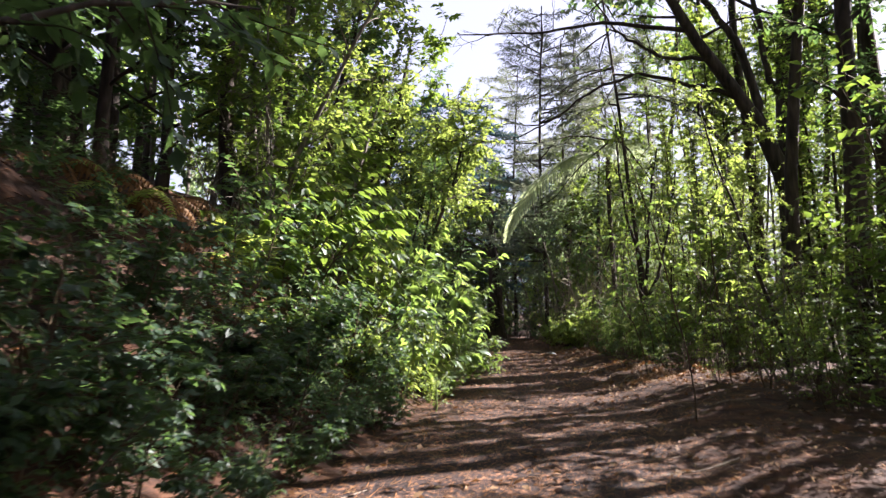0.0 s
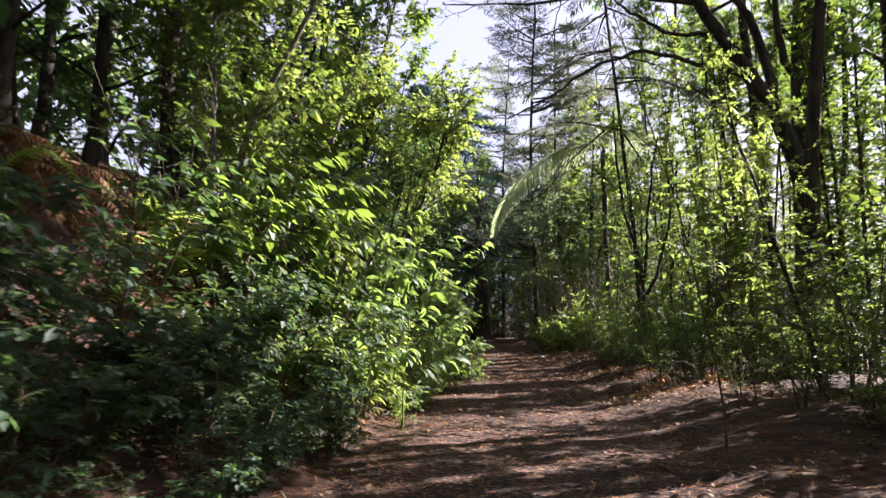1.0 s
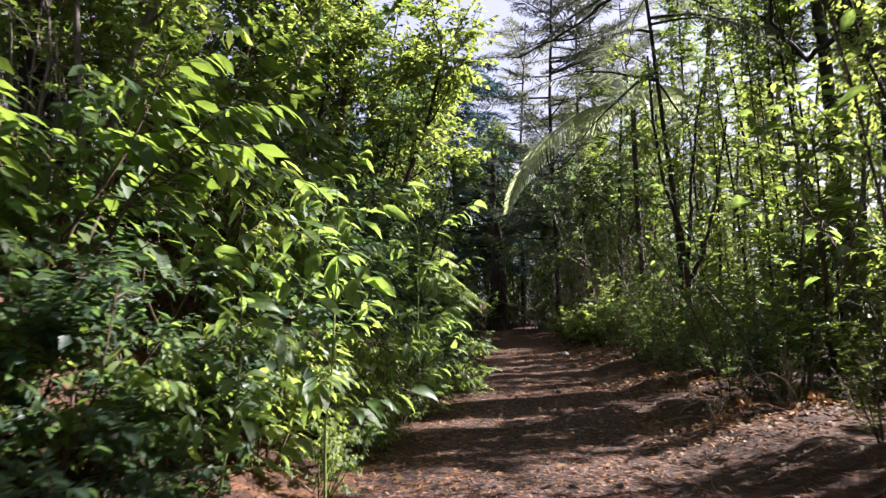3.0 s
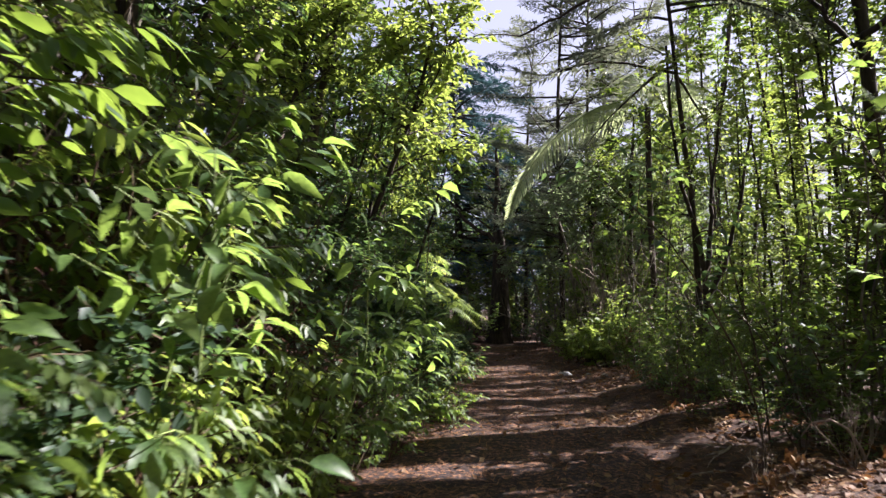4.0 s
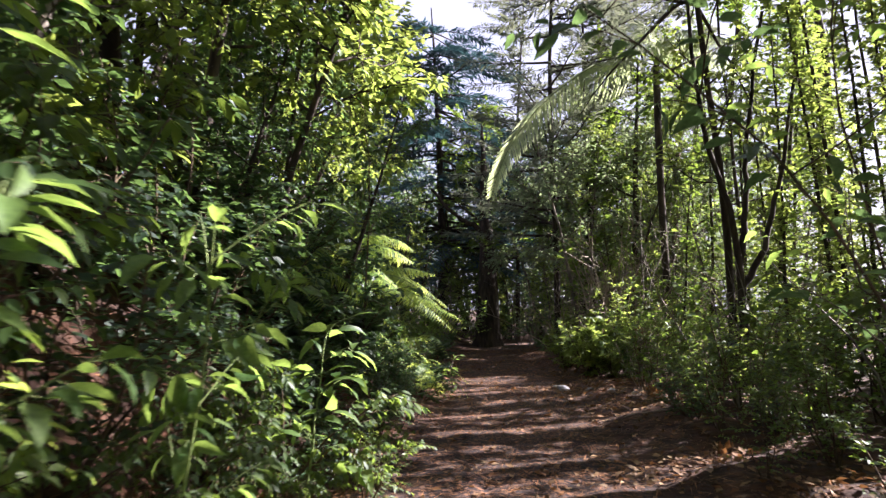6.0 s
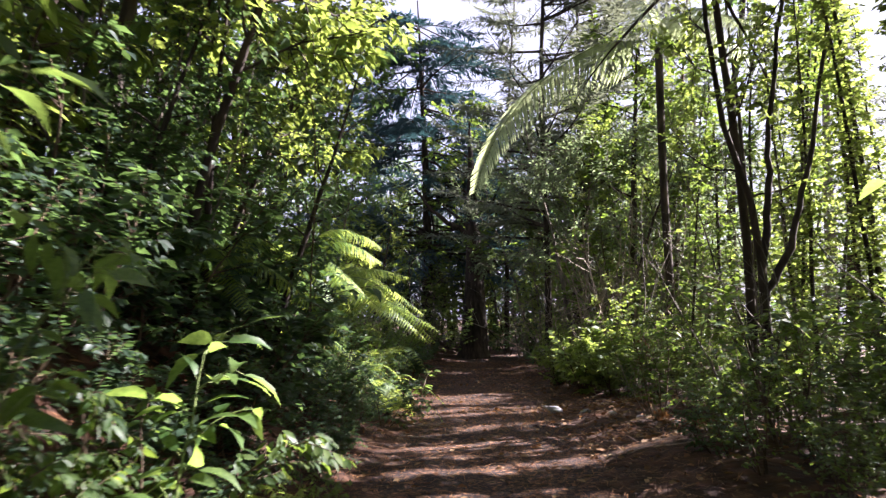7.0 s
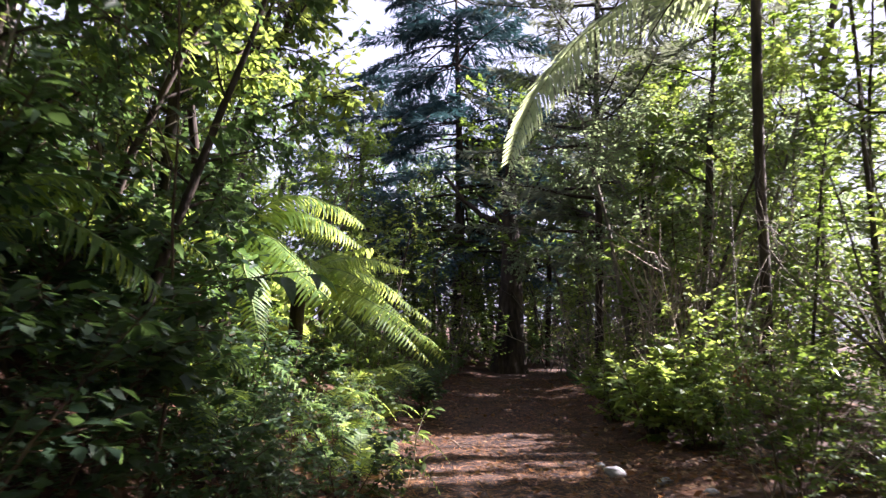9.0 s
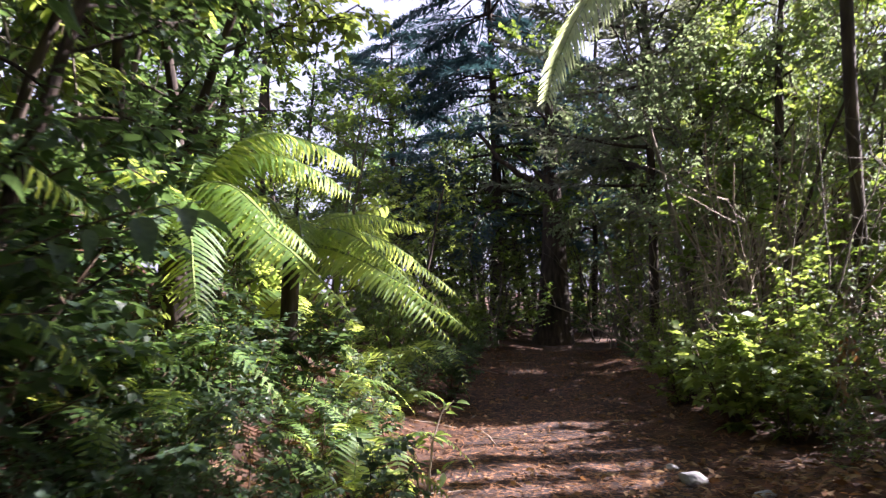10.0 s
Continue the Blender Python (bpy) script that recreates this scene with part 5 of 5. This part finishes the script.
# ---- young trees close to the track ----
for seed, x, y, h, shoots, leaf, per, lean, mat, stem, label in [
    (1, -0.12, 8.4, 1.75, 10, 0.17, 9, (0.1, 0), LEAF_SINGLE, STEM_GREEN, "sapling with large bright leaves and a pale green stem"),
    (2, -0.45, 9.0, 1.9, 9, 0.14, 8, (0.2, 0), LEAF_SINGLE, STEM_GREEN, "tall sapling with bright toothed leaves"),
    (3, -0.5, 7.6, 1.2, 8, 0.13, 8, (0.15, 0), LEAF_SINGLE, STEM_GREEN, "young bush with bright oval leaves"),
    (4, 0.0, 10.2, 1.7, 9, 0.14, 8, (0.2, 0), LEAF_SINGLE, STEM_GREEN, "sapling with sunlit leaves leaning over the track"),
    (5, 0.15, 11.4, 1.5, 9, 0.13, 8, (0.2, 0), LEAF_SINGLE, STEM_GREEN, "sapling with sunlit leaves leaning over the track"),
    (6, 0.42, 12.95, 1.0, 7, 0.2, 6, (0.05, 0), LEAF_SINGLE, STEM_GREEN, "low sapling with large pale leaves"),
    (7, 0.1, 12.5, 1.4, 8, 0.14, 8, (0.15, 0), LEAF_SINGLE, STEM_GREEN, "sapling with broad green leaves"),
    (9, 2.3, 7.0, 3.3, 9, 0.11, 5, (0.0, 0), LEAF_SINGLE, TWIG, "thin dark-stemmed sapling with sparse leaves"),
    (10, 2.95, 11.0, 2.6, 11, 0.12, 8, (-0.03, 0), LEAF_SHADE, TWIG, "sapling beside the track, leaves coloured dark for shade"),
    (12, 3.5, 9.2, 2.6, 9, 0.13, 7, (0, 0), LEAF_SINGLE, TWIG, "sapling with large sunlit leaves beside the track"),
    (11, 3.3, 11.8, 3.0, 12, 0.12, 8, (-0.05, 0), LEAF_SINGLE, TWIG, "leafy green sapling with broad leaves"),
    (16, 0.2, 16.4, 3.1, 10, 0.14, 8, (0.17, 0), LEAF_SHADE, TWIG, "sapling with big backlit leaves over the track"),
    (17, -0.65, 15.8, 3.2, 9, 0.11, 7, (0.22, 0), LEAF_SINGLE, BARK_GREY, "leaning thin tree with sunlit leaves"),
    (18, 1.15, 18.9, 0.55, 4, 0.09, 5, (0.05, 0), LEAF_SINGLE, STICK, "small seedling with oval leaves and a pale stem"),
]:
    at(make_sapling(700 + seed, h, shoots, leaf, per, label, mat, stem, lean), x, y)

# ---- low growth round the tree ferns, a slim tree beyond the track, and added sun blockers ----
rng = np.random.default_rng(21)
# shade-coloured leaves darken the foot of the bank here
for k, (x, y, size) in enumerate([(-0.15, 18.35, 0.75), (0.15, 19.6, 0.7), (0.05, 18.55, 0.55), (0.35, 17.1, 0.45), (0.0, 17.2, 0.6), (0.5, 17.7, 0.4), (-0.3, 17.0, 0.8), (0.62, 17.35, 0.32)]):
    dark_bush.put(k % 3, x, y, rng.uniform(0, 360), size)
slim.put(1, 4.9, 20.84, 40, 0.55)
# added high crowns that keep sun off the bank but not the track
sun_block_slim = Planter([make_slim(296, 9.4, 0.7, "added sun blocker: tall thin tree leafed only at its top", LEAF_BUSH, low=0.68)])
for v, x, size in [(12.6, 7.7, 0.82), (13.1, 7.2, 0.82), (13.6, 7.7, 0.85), (14.2, 7.3, 0.85), (14.8, 7.6, 0.9), (18.35, 7.5, 1.12), (18.8, 7.2, 1.12)]:
    sun_block_slim.put(0, x, (v + 0.407 * x) / 0.913, rng.uniform(0, 360), size)
for x, y, size in [(3.9, 23.5, 1.45), (4.4, 23.1, 1.3), (4.9, 24.0, 1.6)]:
    pale_bare.put(0, x, y, rng.uniform(0, 360), size)

# ---- undergrowth in the depth of the wood, too far off to tell bush from bush ----
far_mats = [bpy.data.materials[k] for k in FAR_GROWTH]
far_growth = part("far_undergrowth", [(v, f, i) for i, k in enumerate(FAR_GROWTH) for v, f in FAR_GROWTH[k]], far_mats)
tagged(far_growth, "dense green undergrowth in the depth of the wood", "undergrowth", kind="stuff")

# ---- litter on the ground ----
rng = np.random.default_rng(9)


def litter(count, y0, y1, wide, lift=0.012):
    y = rng.uniform(y0, y1, count)
    x = left_edge(y) + (right_edge(y) - left_edge(y)) * rng.uniform(-wide, 1 + wide, count)
    return np.stack([x, y, land(x, y) + lift + rng.uniform(0, 0.012, count)], axis=-1)


p = litter(48000, 2.5, 30, 0.35)
a = rng.uniform(0, 2 * np.pi, len(p))
needle_bed = part("fallen_needles", [blades(p, np.stack([np.cos(a), np.sin(a), rng.normal(0, 0.12, len(p))], axis=-1), np.tile((0, 0, 1.0), (len(p), 1)), rng.uniform(0.06, 0.17, len(p)), (NEEDLE[0] * np.array([3.0, 1, 1]), NEEDLE[1]))], [NEEDLES])
tagged(needle_bed, "scattered rust-brown pine needles on the track", "pine needles", kind="stuff")
p = litter(8000, 2.5, 30, 0.8)
for gx, gy, half in GLADES:
    q = rng.normal(0, 1, (int(1700 * half), 2)) * np.array([0.7, half * 0.75]) + np.array([gx, gy])
    p = np.vstack([p, np.column_stack([q, land(q[:, 0], q[:, 1]) + rng.uniform(0.01, 0.05, len(q))])])
a = rng.uniform(0, 2 * np.pi, len(p))
leaf_bed = part("fallen_leaves", [blades(p, np.stack([np.cos(a), np.sin(a), rng.normal(0, 0.25, len(p))], axis=-1), np.array([0, 0, 1.0]) + rng.normal(0, 0.35, (len(p), 3)), rng.uniform(0.03, 0.085, len(p)), BLADE_MID)], [LEAF_DEAD])
tagged(leaf_bed, "curled brown dead leaves along the track's edges", "dead leaves", kind="stuff")
yb = rng.uniform(4, 17, 9000)
xb = left_edge(yb) - rng.uniform(0.3, 4.4, 9000)
a = rng.uniform(0, 2 * np.pi, 9000)
bank_bed = part("fallen_needles", [blades(np.stack([xb, yb, land(xb, yb) + 0.015], axis=-1), np.stack([np.cos(a), np.sin(a), rng.normal(0, 0.3, 9000)], axis=-1), np.array([0.3, 0, 1.0]) + rng.normal(0, 0.3, (9000, 3)), rng.uniform(0.05, 0.14, 9000), BLADE_THIN)], [NEEDLES])
tagged(bank_bed, "rust-brown dead fern and needles on the bank", "pine needles", kind="stuff")
for k in range(46):
    y = rng.uniform(4, 28)
    side = rng.random() < 0.5
    x = float(left_edge(y)) + rng.uniform(-0.5, 0.25) if side else float(right_edge(y)) + rng.uniform(-0.3, 1.0)
    a, ln = rng.uniform(0, 2 * np.pi), rng.uniform(0.2, 0.8)
    q = wander(rng, (0, 0, 0), (math.cos(a), math.sin(a), 0), ln, 6, 0.12)
    q[:, 2] = land(q[:, 0] + x, q[:, 1] + y) - land(x, y) + 0.012
    st = part("stick", [tube(q, np.linspace(rng.uniform(0.005, 0.012), 0.003, 7), 6)], [STICK])
    st.location = spot(x, y)
    tagged(st, "dry grey stick lying on the ground", "stick", "fallen sticks")


# a withered branch with orange leaves at the track's edge
root = tagged(new("dead_branch"), "fallen pale branch with withered orange leaves", "branch")
root.location = spot(4.0, 20.4)
root.scale = (0.8, 0.8, 0.8)
stick_pts = np.array([(-0.25, -0.3, 0.05), (-0.05, -0.1, 0.32), (0.1, 0.0, 0.62), (0.18, 0.1, 0.85), (0.2, 0.15, 0.95)])
part("bough", [tube(stick_pts, np.linspace(0.016, 0.008, 5), 7)], [STICK], root)
side = [wander(rng, along(stick_pts, [f])[0][0], (rng.normal(), rng.normal(), -0.2), 0.4, 4, 0.2, (0, 0, -0.6)) for f in np.linspace(0.35, 1, 7)]
for tw in side:
    part("twig", [tube(tw, np.linspace(0.005, 0.002, 5), 4)], [STICK], root)
part("withered_leaves", [blades(*gather([twig_leaves(rng, tw, 9, 0.09, 0.9) for tw in side]), BLADE_MID)], [LEAF_DEAD], root, "curled orange-brown dead leaves", "stuff")


# a bent pale shoot and a withered tuft in the sunny gap
bent = part("bent_stick", [tube(np.array([(0.32, 0.05, -0.03), (0.27, 0.04, 0.12), (0.18, 0.02, 0.25), (0.06, 0, 0.31), (-0.06, 0, 0.29), (-0.13, 0, 0.2)]), [0.011, 0.01, 0.009, 0.008, 0.006, 0.004], 8)], [STICK])
bent.location = spot(3.2, 10.75)
tagged(bent, "thin pale stick bent over in an arch", "stick", "fallen sticks")
tufts = Planter([tagged(part("withered_tuft", [blades(rng.normal(0, 0.05, (46, 3)) * np.array([1, 1, 0]) + np.array([0, 0, 1.0]) * rng.uniform(0, 0.12, (46, 1)), rng.normal(0, 0.6, (46, 3)) + np.array([0, 0, 0.5]), rng.normal(0, 1, (46, 3)), rng.uniform(0.04, 0.11, 46), BLADE_MID)], [LEAF_DEAD]), "withered straw-brown tuft in a patch of sun", "grass tuft", "withered tufts")])
for x, y, s in [(3.02, 10.7, 0.8), (3.5, 10.45, 0.7), (2.7, 10.35, 0.6), (3.75, 10.9, 0.8), (3.15, 14.1, 0.7), (3.9, 17.2, 0.7), (3.6, 17.7, 0.6)]:
    tufts.put(0, x, y, rng.uniform(0, 360), s)


def make_stone(seed, size, label):
    rng = np.random.default_rng(seed)
    bm = bmesh.new()
    bmesh.ops.create_icosphere(bm, subdivisions=3, radius=1)
    for v in bm.verts:
        v.co *= 1 + 0.25 * noise.noise(v.co * 1.3 + Vector((seed, 0, 0))) + 0.06 * noise.noise(v.co * 5)
        v.co = Vector((v.co.x * size[0], v.co.y * size[1], v.co.z * size[2]))
    me = bpy.data.meshes.new("stone")
    bm.to_mesh(me)
    bm.free()
    me.materials.append(STONE)
    return tagged(new("stone", me), label, "stone", "stones beside the track")


for k, (x, y, s) in enumerate([(2.78, 19.4, (0.12, 0.07, 0.05)), (2.7, 19.75, (0.06, 0.05, 0.03)), (3.25, 18.4, (0.05, 0.05, 0.03)), (3.05, 18.9, (0.07, 0.04, 0.03)), (3.5, 18.1, (0.05, 0.07, 0.03)), (3.7, 17.6, (0.06, 0.04, 0.03))]):
    st = make_stone(k + 3, s, "pale grey angular stone at the track's edge")
    st.matrix_basis = pose(x, y, float(land(x, y)) + s[2] * 0.5, 0, 12, 40 + 50 * k)
